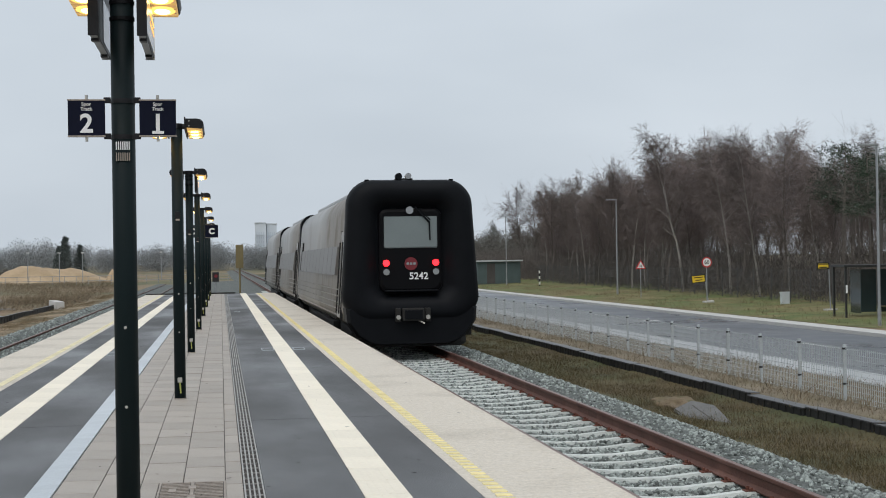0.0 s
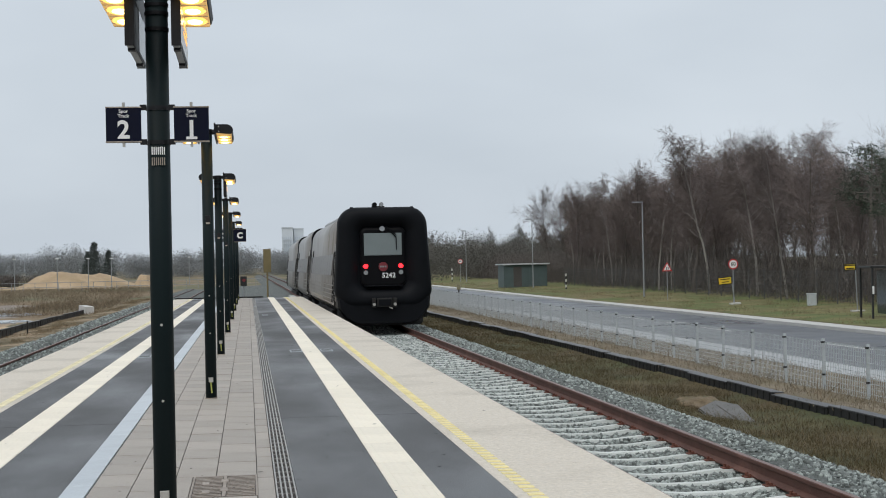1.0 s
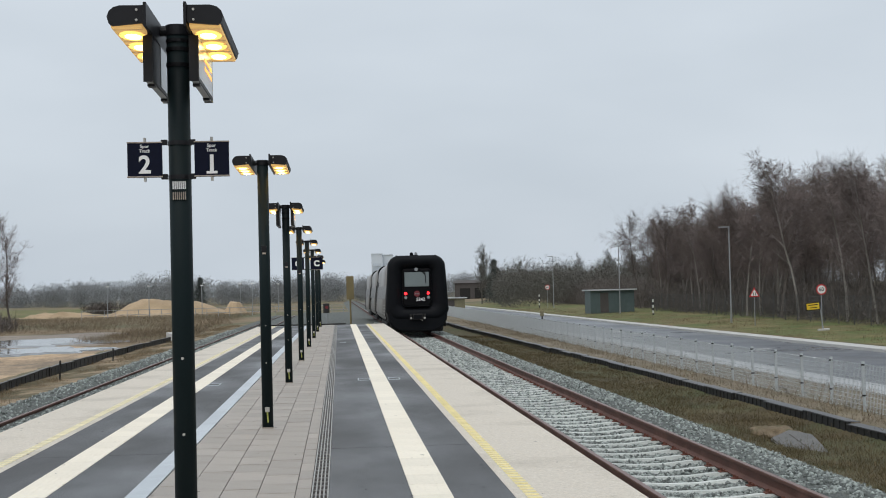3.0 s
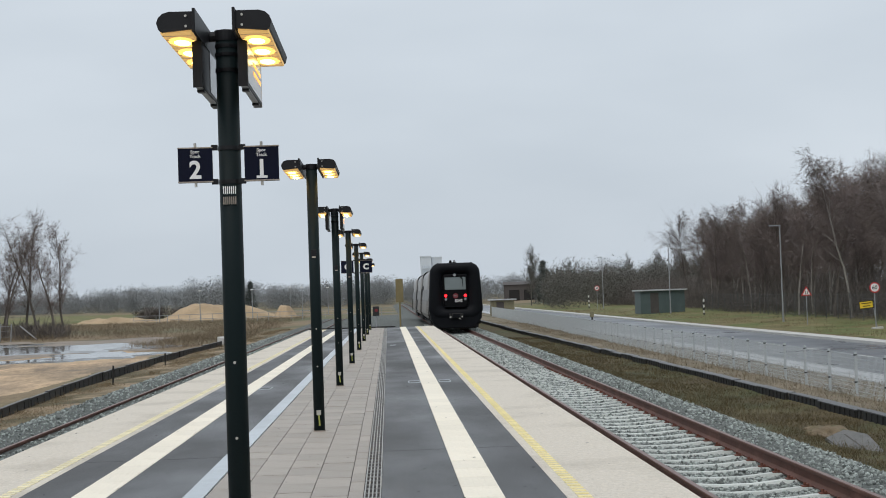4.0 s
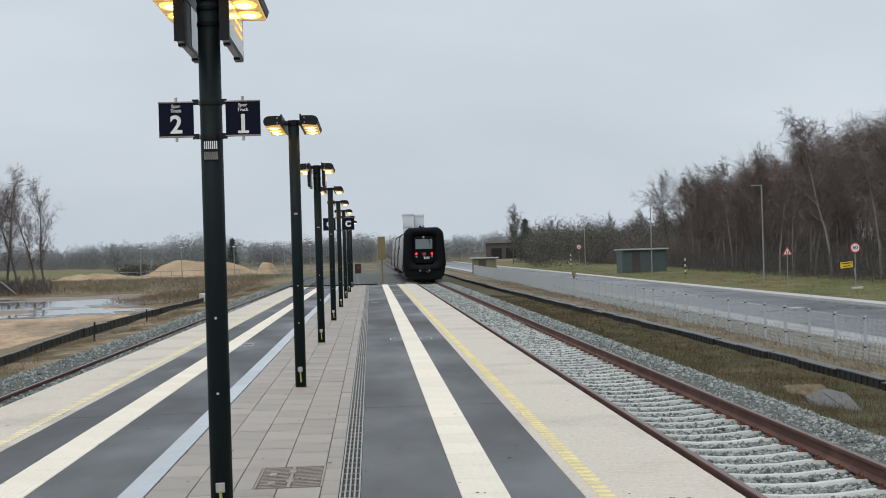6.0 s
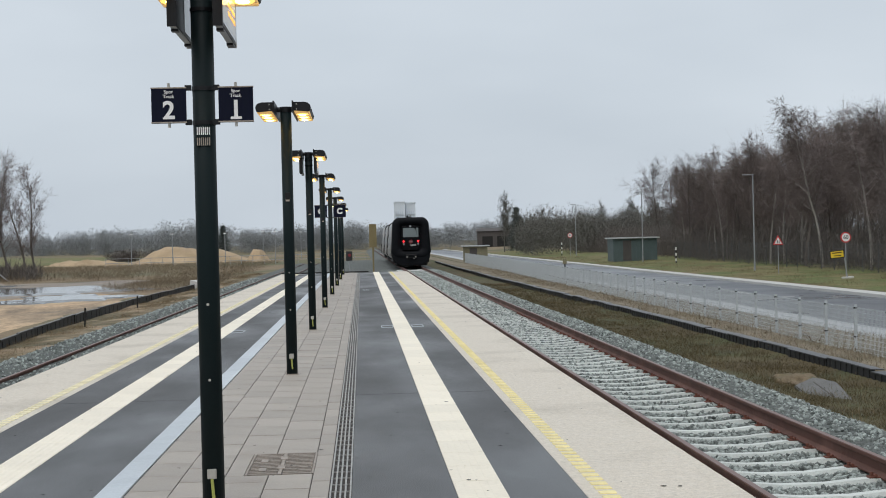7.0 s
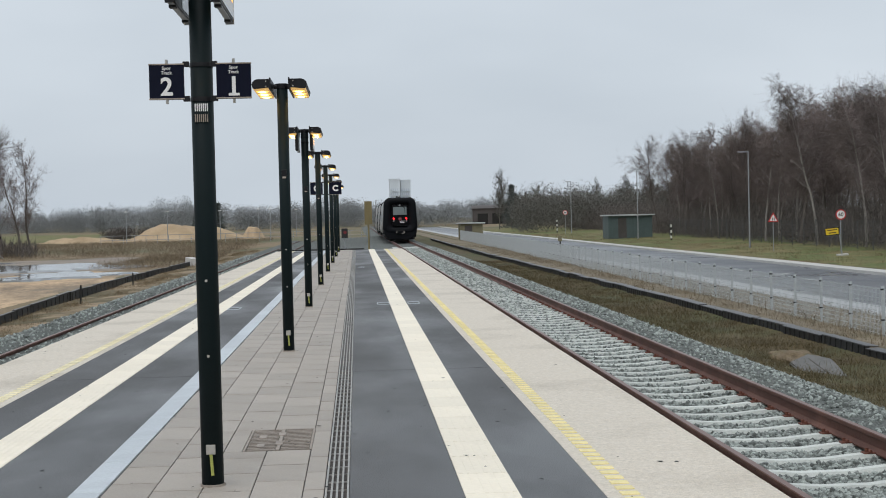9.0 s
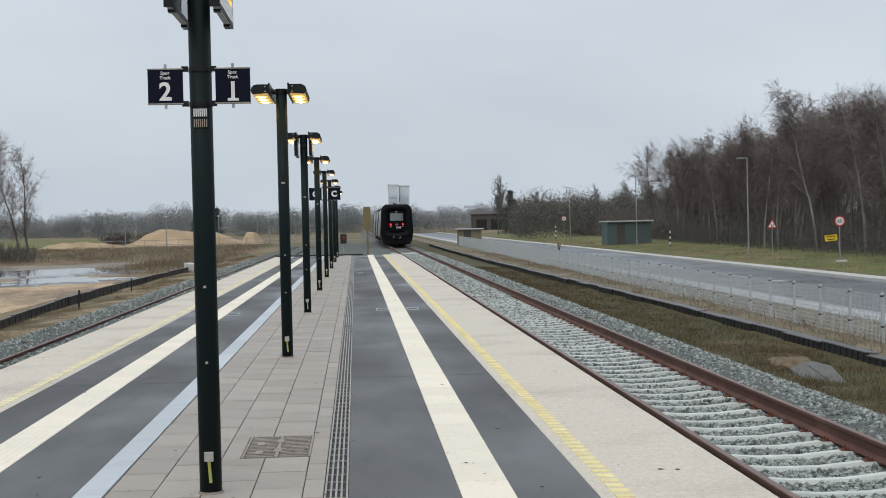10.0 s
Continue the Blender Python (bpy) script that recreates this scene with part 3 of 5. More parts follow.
def displays(parent):
    for s in (-1, 1):
        cx = s * 0.125
        bx = part("display_box", B(cx - 0.022, cx + 0.022, -0.36, 0.52, 2.725, 2.99, bevel=0.004), M["head"], parent, "hanging departure display in a dark slim case")
        part("screen", B(*sorted((cx + s * 0.023, cx + s * 0.026)), -0.33, 0.5, 2.74, 2.975), M["display"], bx, "grey display glass")
        part("back_panel", B(*sorted((cx - s * 0.023, cx - s * 0.026)), 0.02, 0.5, 2.74, 2.975), M["display"], bx)
        part("bottom_rail", B(cx - 0.016, cx + 0.016, -0.34, 0.5, 2.719, 2.726), M["grey_post"], bx)
        part("end_plate", B(cx - 0.026, cx + 0.026, -0.364, -0.358, 2.715, 3.0), M["head"], bx)
        part("end_plate", B(cx - 0.026, cx + 0.026, 0.518, 0.526, 2.712, 3.0), M["grey_post"], bx)
        if s > 0:
            for k in range(7):
                for z in (2.83, 2.88):
                    part("text_bar", B(cx + 0.0265, cx + 0.028, 0.0 + k * 0.066, 0.045 + k * 0.066, z, z + 0.025), M["amber"], bx)
        for y in (-0.22, 0.38):
            part("hinge", B(cx - 0.02, cx + 0.02, y - 0.03, y + 0.03, 2.705, 2.722, bevel=0.004), M["head"], bx)
            part("hanger", B(cx - 0.008, cx + 0.008, y - 0.02, y + 0.02, 2.98, 3.06), M["head"], bx)
    for z in (2.86, 2.95, 3.0):
        part("clamp_band", T((0, 0, z - 0.01), (0, 0, z + 0.01), 0.068, n=20), M["head"], parent)


post_1 = lamp_post()
POST_Y = [8.13 + 8.33 * k for k in range(8)]
posts = [post_1] + [copy_thing(post_1, pose(0.045 if i == 0 else 0, y, 0)) for i, y in enumerate(POST_Y[1:])]
post_1.matrix_basis = pose(0, POST_Y[0], 0)


def dress_posts():
    p = posts[0]
    for s, tx in ((1, "1"), (-1, "2")):
        track_sign(p, s, tx, 0.195, 2.312)
    for z in (2.215, 2.41):
        part("band", T((0, 0, z - 0.012), (0, 0, z + 0.012), 0.0675, n=24), M["head"], p)
    slots = part("vent_plate", B(-0.04, 0.04, -0.0655, -0.05, 2.08, 2.185), M["pole"], p)
    for r, zz in enumerate((2.165, 2.105)):
        for k in range(7):
            x = -0.034 + k * 0.0113
            part("vent_slot", B(x - 0.003, x + 0.003, -0.068, -0.064, zz - 0.022, zz + 0.022), M["sign_white"] if r == 0 else M["rust_iron"], slots)
    displays(p)
    displays(posts[2])
    p["label"] = "tall dark post with lit lamps, departure displays and track signs"
    posts[2]["label"] = "tall dark post with lit lamps and two hanging displays"
    for s in (-1, 1):
        track_sign(posts[4], s, "C", 0.36, 2.42, extra=False)
    posts[4]["label"] = "tall dark post with lit lamps and two section letter signs"
    for p in (posts[1], posts[2], posts[3]):
        part("label_plate", B(-0.03, 0.03, -0.068, -0.055, 2.02, 2.1, bevel=0.004), M["head"], p)
        part("sticker", B(-0.022, 0.022, -0.0695, -0.067, 2.0, 2.02), M["rust_iron"], p)


dress_posts()


# ---- tracks ----
TRACK_X = 4.78
RAIL_Z = -0.55


def rail_section():
    pr = [(-0.07, -0.17), (0.07, -0.17), (0.07, -0.155), (0.014, -0.125), (0.01, -0.05), (0.036, -0.035), (0.036, -0.006), (0.028, 0.0), (-0.028, 0.0), (-0.036, -0.006),
          (-0.036, -0.035), (-0.01, -0.05), (-0.014, -0.125), (-0.07, -0.155)]
    return pr


def build_track(cx, y0, y1, seed, near, top):
    rr = random.Random(seed)
    track = thing("railway_track", "rusty rails on pale concrete sleepers in grey ballast", "railway track", pose(cx, 0, top), "tracks beside the platform", "structure")
    pr = rail_section()
    for s in (-1, 1):
        verts, faces, mats = [], [], []
        n = len(pr)
        for y in (y0, y1):
            verts += [(s * 0.7535 + x, y, z) for x, z in pr]
        for i in range(n):
            faces.append((i, (i + 1) % n, n + (i + 1) % n, n + i))
        me = raw_mesh("rail", verts, faces, M["rail"])
        me.materials.append(M["rail_top"])
        for f in me.polygons:
            if f.index == 7:
                f.material_index = 1
        part("rail", me, None, track, "rust-brown steel rail")
    # sleepers: slender at the middle, dished top
    bm = bmesh.new()
    for k, (xx, wz) in enumerate(((-1.25, 0.0), (-0.95, 0.0), (-0.55, 0.0), (-0.2, -0.03), (0.2, -0.03), (0.55, 0.0), (0.95, 0.0), (1.25, 0.0))):
        for yy, zz in ((-0.12, -0.36), (-0.05, -0.165 + wz), (0.05, -0.165 + wz), (0.12, -0.36)):
            bm.verts.new((xx, yy, zz))
    bm.verts.ensure_lookup_table()
    for k in range(7):
        for j in range(3):
            a = k * 4 + j
            bm.faces.new([bm.verts[q] for q in (a, a + 1, a + 5, a + 4)])
    bm.faces.new([bm.verts[q] for q in (0, 1, 2, 3)])
    bm.faces.new([bm.verts[q] for q in (31, 30, 29, 28)])
    bmesh.ops.recalc_face_normals(bm, faces=bm.faces[:])
    me = mesh_of("sleeper", bm, M["sleeper"])
    cb = bmesh.new()
    box(cb, -0.055, 0.055, -0.05, 0.05, -0.176, -0.15, bevel=0.01)
    tube(cb, (0.0, -0.06, -0.14), (0.0, 0.06, -0.14), 0.016, n=6)
    tube(cb, (0.02, 0.0, -0.17), (0.02, 0.0, -0.115), 0.018, n=6)
    clip = mesh_of("rail_clip", cb, M["clip"])
    rest_v, rest_f = [], []
    i = 0
    y = y0 + 0.3
    while y < y1:
        if y < 110:
            sl = part("sleeper", me, None, track, m=pose(rr.uniform(-.012, .012), y + rr.uniform(-.012, .012), rr.uniform(-.006, .004), 0, 0, rr.uniform(-.5, .5)))
            if near[0] < y < near[1]:
                for s in (-1, 1):
                    for q in (-1, 1):
                        part("rail_clip", clip, None, sl, m=pose(s * 0.7535 + q * 0.115, 0, 0, 0, 0, 0 if q > 0 else 180))
        y += 0.608
        i += 1
    # ballast bed
    secs = []
    for k in range(int((y1 - y0) / 1.2) + 1):
        yy = y0 + k * 1.2
        row = []
        for x, z in ((-2.6, -0.55), (-2.1, -0.42), (-1.75, -0.25), (-1.4, -0.2), (-0.9, -0.22), (-0.55, -0.21), (0.0, -0.232), (0.55, -0.21), (0.88, -0.185), (1.0, -0.13), (1.4, -0.11), (1.75, -0.16), (2.15, -0.36), (2.75 if cx > 0 else 2.42, -0.57)):
            if cx < 0:
                x = -x
                z += 0.13
            row.append((x + 0.06 * noise.noise((x * 3, yy * 1.1, seed)), yy, z + 0.025 * noise.noise((x * 4, yy * 1.7, seed + 3))))
        secs.append(row)
    bed = sweep("ballast_bed", secs, M["ballast"], "", "", parent=track)
    bed.data.shade_smooth()
    # loose stones on the bed
    base = bmesh.new()
    bmesh.ops.create_icosphere(base, subdivisions=1, radius=1.0)
    sv = np.array([v.co[:] for v in base.verts])
    sf = np.array([[v.index for v in f.verts] for f in base.faces])
    base.free()
    gen = np.random.default_rng(seed)
    count = 60000 if cx > 0 else 16000
    u = gen.random(count)
    ylo, yhi = (8.5, 105) if cx > 0 else (16, 95)
    yy = ylo + (yhi - ylo) * u ** 2.5
    xs = [-1.75, -1.4, -0.9, -0.55, 0.0, 0.55, 0.88, 1.0, 1.4, 1.75, 2.2, 2.75]
    zs = [-0.25, -0.2, -0.215, -0.21, -0.232, -0.21, -0.185, -0.13, -0.11, -0.16, -0.38, -0.57]
    xx = np.where(gen.random(count) < 0.62, gen.uniform(-0.7, 0.95, count), gen.uniform(0.9, 2.85 if cx > 0 else 2.4, count))
    zz = np.interp(xx, xs, zs)
    if cx < 0:
        zz = zz + 0.13
        xx = -xx
    ph = np.abs(((yy - y0 - 0.3) / 0.608 + 0.5) % 1.0 - 0.5) * 0.608
    keep = ~((ph < 0.088) & (np.abs(xx) < 1.24) & (gen.random(count) < 0.97)) & (np.abs(np.abs(xx) - 0.7535) > 0.09)
    xx, yy, zz = xx[keep], yy[keep], zz[keep]
    n = len(xx)
    sz = gen.uniform(0.011, 0.029, n) * (1 + np.clip((yy - 20) / 60, 0, 0.7))
    scl = sz[:, None] * gen.uniform(0.65, 1.3, (n, 3))
    ang = gen.uniform(0, 6.28, n)
    jit = 1 + gen.uniform(-0.28, 0.28, (n, len(sv)))
    v = sv[None] * jit[..., None] * scl[:, None, :]
    c, s = np.cos(ang)[:, None], np.sin(ang)[:, None]
    v = np.stack([v[..., 0] * c - v[..., 1] * s, v[..., 0] * s + v[..., 1] * c, v[..., 2]], -1)
    v += np.stack([xx, yy, zz + sz * 0.3 + np.where(np.abs(xx) < 0.7, 0.004, 0.0)], -1)[:, None, :]
    f = sf[None] + (np.arange(n) * len(sv))[:, None, None]
    me = bpy.data.meshes.new("ballast_stones")
    me.from_pydata(v.reshape(-1, 3).tolist(), [], f.reshape(-1, 3).tolist())
    me.materials.append(M["stone"])
    tagged(part("ballast_stones", me, None, track), kind="stuff")
    return track


build_track(TRACK_X, -14, 420, 11, (5, 42), RAIL_Z)
def ballast_apron():
    secs = []
    for k in range(90):
        y = Y_END + 0.2 + k * 1.2
        secs.append([(x, y, z + 0.03 * noise.noise((x * 2, y * 1.5, 4))) for x, z in ((-3.3, -0.62), (-2.6, -0.66), (-1.6, -0.78), (-0.6, -0.8), (0.5, -0.8), (1.5, -0.78), (2.5, -0.68), (3.1, -0.64))])
    ob = sweep("ballast_apron", secs, M["ballast"], "grey ballast between the tracks beyond the platform", "ballast")
    ob.data.shade_smooth()


ballast_apron()
build_track(-4.73, -14, 160, 12, (16, 45), -0.74)


# ---- train ----
def ring(w_lo, w_hi, z0, z1, rad, n=10):
    """A rounded outline, wider at w_lo height than at its top: points going round, x and z."""
    pts = []
    for (sx, sz) in ((1, 0), (1, 1), (-1, 1), (-1, 0)):
        for k in range(n + 1):
            a = math.pi / 2 * k / n
            if (sx, sz) == (1, 0):
                cx, cz, dx, dz = 1, z0 + rad, math.sin(a), -math.cos(a)
            elif (sx, sz) == (1, 1):
                cx, cz, dx, dz = 1, z1 - rad, math.cos(a), math.sin(a)
            elif (sx, sz) == (-1, 1):
                cx, cz, dx, dz = -1, z1 - rad, -math.sin(a), math.cos(a)
            else:
                cx, cz, dx, dz = -1, z0 + rad, -math.cos(a), -math.sin(a)
            z = cz + rad * dz
            t = (z - z0) / (z1 - z0)
            half = w_lo + (w_hi - w_lo) * max(0, (t - 0.35) / 0.65) if t > 0.35 else w_lo - 0.10 * ((0.35 - t) / 0.35) ** 2
            pts.append((cx * (half - rad) + rad * dx, z))
    return pts


def loft(rings, caps=True):
    bm = bmesh.new()
    rows = [[bm.verts.new((x, y, z)) for x, z in pts] for y, pts in rings]
    n = len(rows[0])
    for a, b in zip(rows, rows[1:]):
        for i in range(n):
            bm.faces.new((a[i], a[(i + 1) % n], b[(i + 1) % n], b[i]))
    if caps:
        bm.faces.new(rows[0])
        bm.faces.new(rows[-1][::-1])
    bmesh.ops.recalc_face_normals(bm, faces=bm.faces[:])
    return bm


def build_train():
    """Heights are over the rail; the rear face looks along -y at y = 0."""
    tr = thing("train", "silver diesel train with black rubber end and red tail lights", "train", pose(TRACK_X - 0.08, 31.5, RAIL_Z))
    car_y = [(0.75, 20.4), (20.9, 38.0), (38.5, 58.6)]
    for k, (y0, y1) in enumerate(car_y):
        body = part("car_body", loft([(y0, ring(1.49, 1.22, 0.42, 3.74, 0.55)), (y1, ring(1.49, 1.22, 0.42, 3.74, 0.55))]), M["silver"], tr, "silver car body with ribbed side and dark windows", smooth=True)
        body.data.shade_smooth()
        for s in (-1, 1):
            for w in range(11):
                ya = y0 + 2.4 + w * 1.45
                if ya + 1.1 > y1 - 1.0:
                    break
                part("window", B(-0.03, 0.03, ya, ya + 1.4, 0, 0.7), M["train_glass"], body, m=pose(s * 1.447, 0, 1.72, 0, -s * 7.2, 0))
            for zz in (0.8, 0.95, 1.1, 1.25, 1.4):
                part("side_rib", B(*sorted((s * 1.47, s * 1.497)), y0 + 0.9, y1 - 0.6, zz - 0.012, zz + 0.012), M["silver"], body)
            for dy in ((y0 + 0.75,) if k == 0 else (y0 + 0.6, y1 - 1.9)):
                dr = part("door", B(-0.03, 0.03, dy, dy + 0.85, 0, 2.0, bevel=0.01), M["silver"], body, "plug door with a dark window", m=pose(s * 1.47, 0, 0.75, 0, -s * 4.2, 0))
                part("door_glass", B(-0.034, 0.034, dy + 0.2, dy + 0.65, 0.9, 1.8, bevel=0.01), M["train_glass"], dr)
                part("seam", B(-0.033, 0.033, dy - 0.03, dy - 0.005, -0.05, 2.02), M["under"], dr)
                part("seam", B(-0.033, 0.033, dy + 0.855, dy + 0.88, -0.05, 2.02), M["under"], dr)
                for q in (0.06, 0.79):
                    part("handrail", T((s * 0.055, dy + q, 0.1), (s * 0.055, dy + q, 1.75), 0.016, n=8), M["under"], dr)
            if k == 0:
                part("end_pane", B(-0.035, 0.035, y1 - 2.3, y1 - 2.05, 0, 0.95), M["under"], body, "narrow dark window", m=pose(s * 1.445, 0, 1.75, 0, -s * 7.2, 0))
        part("roof_fairing", B(-0.85, 0.85, y0 + 2.5, y1 - 2.5, 3.66, 3.83, bevel=0.06), M["train_roof"], body)
        for yy in (y0 + 3.2, y1 - 3.2):
            bg = part("bogie", B(-1.15, 1.15, yy - 1.6, yy + 1.6, 0.25, 0.6, bevel=0.05), M["under"], tr)
            for q in (-1.25, 1.25):
                for s in (-1, 1):
                    part("wheel", T((s * 0.69, yy + q, 0.42), (s * 0.82, yy + q, 0.42), 0.42, n=24), M["under"], bg)
        part("skirt", B(-1.3, 1.3, y0 + 5.2, y1 - 5.2, 0.28, 0.5, bevel=0.03), M["under"], tr)
    for y0, y1 in ((20.3, 21.0), (37.9, 38.6)):
        part("gangway", loft([(y0, ring(1.5, 1.27, 0.4, 3.74, 0.4)), (y1, ring(1.5, 1.27, 0.4, 3.74, 0.4))]), M["rubber"], tr)
    # rubber end bulge
    def rr(w, wt, z0, z1, rad):
        return ring(w, wt, z0, z1, rad, 12)
    rings = [(0.95, rr(1.46, 1.26, 0.8, 3.76, 0.45)), (0.85, rr(1.54, 1.34, 0.72, 3.82, 0.47)), (0.35, rr(1.575, 1.37, 0.7, 3.86, 0.52)), (0.14, rr(1.54, 1.33, 0.72, 3.82, 0.52)), (0.03, rr(1.45, 1.23, 0.8, 3.72, 0.48)),
             (0.0, rr(1.3, 1.06, 0.92, 3.6, 0.42)), (0.02, rr(1.14, 0.96, 1.06, 3.48, 0.36)), (0.1, rr(0.99, 0.86, 1.22, 3.37, 0.3)), (0.24, rr(0.88, 0.78, 1.28, 3.28, 0.26)), (0.3, rr(0.8, 0.72, 1.32, 3.24, 0.22))]
    chin = [(-1.3, 1.15), (1.3, 1.15), (1.47, 1.0), (1.44, 0.7), (1.24, 0.4), (1.0, 0.24), (0.8, 0.18), (-0.8, 0.18), (-1.0, 0.24), (-1.24, 0.4), (-1.44, 0.7), (-1.47, 1.0)]
    part("chin_apron", loft([(1.0, chin), (0.18, chin), (0.06, [(x * 0.95, 0.6 + (z - 0.6) * 0.92) for x, z in chin])]), M["rubber"], tr, "black apron below the rubber bulge")
    bulge = part("end_bulge", loft(rings), M["rubber"], tr, "thick black rubber bulge round the train end", smooth=True)
    for x in (-0.95, 0.95):
        part("marker", B(x - 0.05, x + 0.05, 0.28, 0.36, 3.8, 3.87, bevel=0.015), M["rubber"], bulge)
    panel = part("cab_front", loft([(0.31, rr(0.77, 0.7, 1.34, 3.22, 0.16)), (0.22, rr(0.76, 0.69, 1.36, 3.2, 0.16)), (0.19, rr(0.7, 0.64, 1.42, 3.14, 0.14))]), M["cab_black"], tr, "flat black cab end with window and lights")
    part("cab_window", B(-0.6, 0.6, 0.165, 0.2, 2.33, 3.04, bevel=0.03), M["cab_glass"], panel, "grey reflecting windscreen")
    wp = bmesh.new()
    tube(wp, (0.1, 0.13, 3.24), (0.42, 0.13, 2.9), 0.022, n=8)
    tube(wp, (0.42, 0.13, 2.92), (0.43, 0.13, 2.5), 0.016, n=8)
    tube(wp, (0.2, 0.13, 3.2), (0.44, 0.12, 2.95), 0.012, n=8)
    part("wiper", wp, M["rubber"], panel)
    part("top_lamp", T((-0.02, 0.19, 3.17), (-0.02, 0.12, 3.17), 0.085, n=18), M["headlamp"], panel)
    for s in (-1, 1):
        part("tail_light", T((s * 0.555, 0.2, 2.0), (s * 0.555, 0.14, 2.0), 0.072, n=20), M["tail"], panel, "lit red tail light")
        part("head_light", T((s * 0.555, 0.2, 1.8), (s * 0.555, 0.14, 1.8), 0.07, n=20), M["headlamp"], panel, "unlit round headlight")
    part("badge", T((0.0, 0.192, 1.98), (0.0, 0.168, 1.98), 0.145, n=24), M["badge"], panel, "dark red round operator badge")
    for k in (-1, 0, 1):
        part("badge_mark", B(k * 0.075 - 0.028, k * 0.075 + 0.028, 0.16, 0.169, 1.955, 2.01, bevel=0.008), M["headlamp"], panel)
    words("unit_number", "5242", 0.215, M["sign_white"], panel, Matrix.Translation((0.17, 0.175, 1.7)) @ pose(0, 0, 0, 90, 0, 0), 0.004, 0.004)
    part("foot_ledge", B(-0.6, 0.6, 0.03, 0.3, 1.36, 1.4, bevel=0.02), M["rubber"], panel)
    cp = part("coupler", B(-0.24, 0.24, -0.18, 0.2, 0.72, 1.0, bevel=0.03), M["under"], tr, "dark automatic coupler below the cab")
    part("coupler_face", B(-0.2, 0.2, -0.2, -0.17, 0.76, 0.96, bevel=0.01), M["rubber"], cp)
    for s in (-1, 1):
        part("contact_plug", T((s * 0.33, 0.05, 0.8), (s * 0.33, -0.1, 0.8), 0.05, n=12), M["alu"], cp)
        part("contact_box", B(s * 0.33 - 0.06, s * 0.33 + 0.06, -0.08, 0.1, 0.7, 1.0, bevel=0.02), M["under"], cp)
    part("hose", T((0.1, -0.12, 0.74), (0.24, -0.16, 0.66), 0.018, n=8), M["alu"], cp)
    part("snow_plough", loft([(0.5, ring(1.3, 1.3, 0.12, 0.7, 0.08)), (0.3, ring(1.15, 1.15, 0.15, 0.6, 0.08))]), M["under"], tr)
    horn = part("roof_horn", T((-0.22, 0.55, 3.94), (-0.22, 0.35, 3.94), 0.075, n=12), M["rubber"], tr)
    part("horn_base", B(-0.3, 0.1, 0.4, 0.6, 3.8, 3.9, bevel=0.02), M["under"], horn)
    part("roof_lamp", T((0.0, 0.55, 3.95), (0.0, 0.38, 3.95), 0.07, n=12), M["headlamp"], horn)
    part("step", B(1.28, 1.4, 0.5, 0.7, 0.35, 0.75, bevel=0.01), M["under"], tr)
    return tr


train = build_train()


# ---- edging boards beside the tracks ----
def build_edging():
    rr = random.Random(5)
    for name, pts, z, h in (("right", [(10.0, -10), (10.0, 45), (9.8, 60), (9.6, 80), (9.45, 120), (9.6, 170)], -1.26, 0.24),
                            ("left", [(-7.2, 14), (-8.25, 32), (-8.7, 40), (-9.35, 53), (-9.4, 67), (-9.05, 85)], -1.0, 0.2)):
        ob = thing("edging_wall", "low black edging boards along the trackside", "edging", pose(0, 0, 0), "edgings beside the tracks", "structure")
        for (xa, ya), (xb, yb) in zip(pts, pts[1:]):
            n = max(1, int((yb - ya) / 2.5))
            for i in range(n):
                p, q = Vector((xa + (xb - xa) * i / n, ya + (yb - ya) * i / n, z)), Vector((xa + (xb - xa) * (i + 1) / n, ya + (yb - ya) * (i + 1) / n, z))
                ang = math.degrees(math.atan2(-(q.x - p.x), q.y - p.y))
                L = (q - p).length
                m = pose(p.x + rr.uniform(-.03, .03), p.y, p.z + rr.uniform(-.02, .02), rr.uniform(-.3, .3), rr.uniform(-3, 3), ang + rr.uniform(-.5, .5))
                bd = part("board", B(-0.03, 0.03, 0.01, L - 0.01, -0.25, h, bevel=0.008), M["edging"], ob, m=m)
                part("cap", B(-0.04, 0.2 if name == "right" else 0.06, 0.0, L, h, h + 0.02, bevel=0.006), M["edging_top"], bd)
                if name == "right":
                    for k in range(8):
                        part("corrugation", B(-0.048, -0.03, 0.1 + k * L / 8, 0.22 + k * L / 8, -0.2, h - 0.005), M["edging"], bd)
                if name == "left":
                    for k in range(3):
                        part("stake", B(0.03, 0.045, 0.3 + k * L / 3, 0.36 + k * L / 3, -0.25, h - 0.04), M["edging"], bd)
    ob = thing("concrete_end_block", "pale concrete block at the end of the edging", "concrete block", pose(-9.1, 86.9, -1.05, 0, 0, 12))
    part("block", B(-0.25, 0.25, -2.0, 2.0, -0.1, 0.45, bevel=0.03), M["kerb"], ob)
    ob = thing("marker_stake", "short dark stake in the trackside grass", "stake", pose(-8.0, 46, -1.0))
    part("stake", T((0, 0, -0.1), (0.03, 0, 0.62), 0.03, n=8), M["under"], ob)
    ob = thing("marker_stake", "short dark stake in the trackside grass", "stake", pose(-8.5, 60, -1.0))
    part("stake", T((0, 0, -0.1), (0.0, 0, 0.5), 0.03, n=8), M["under"], ob)


build_edging()


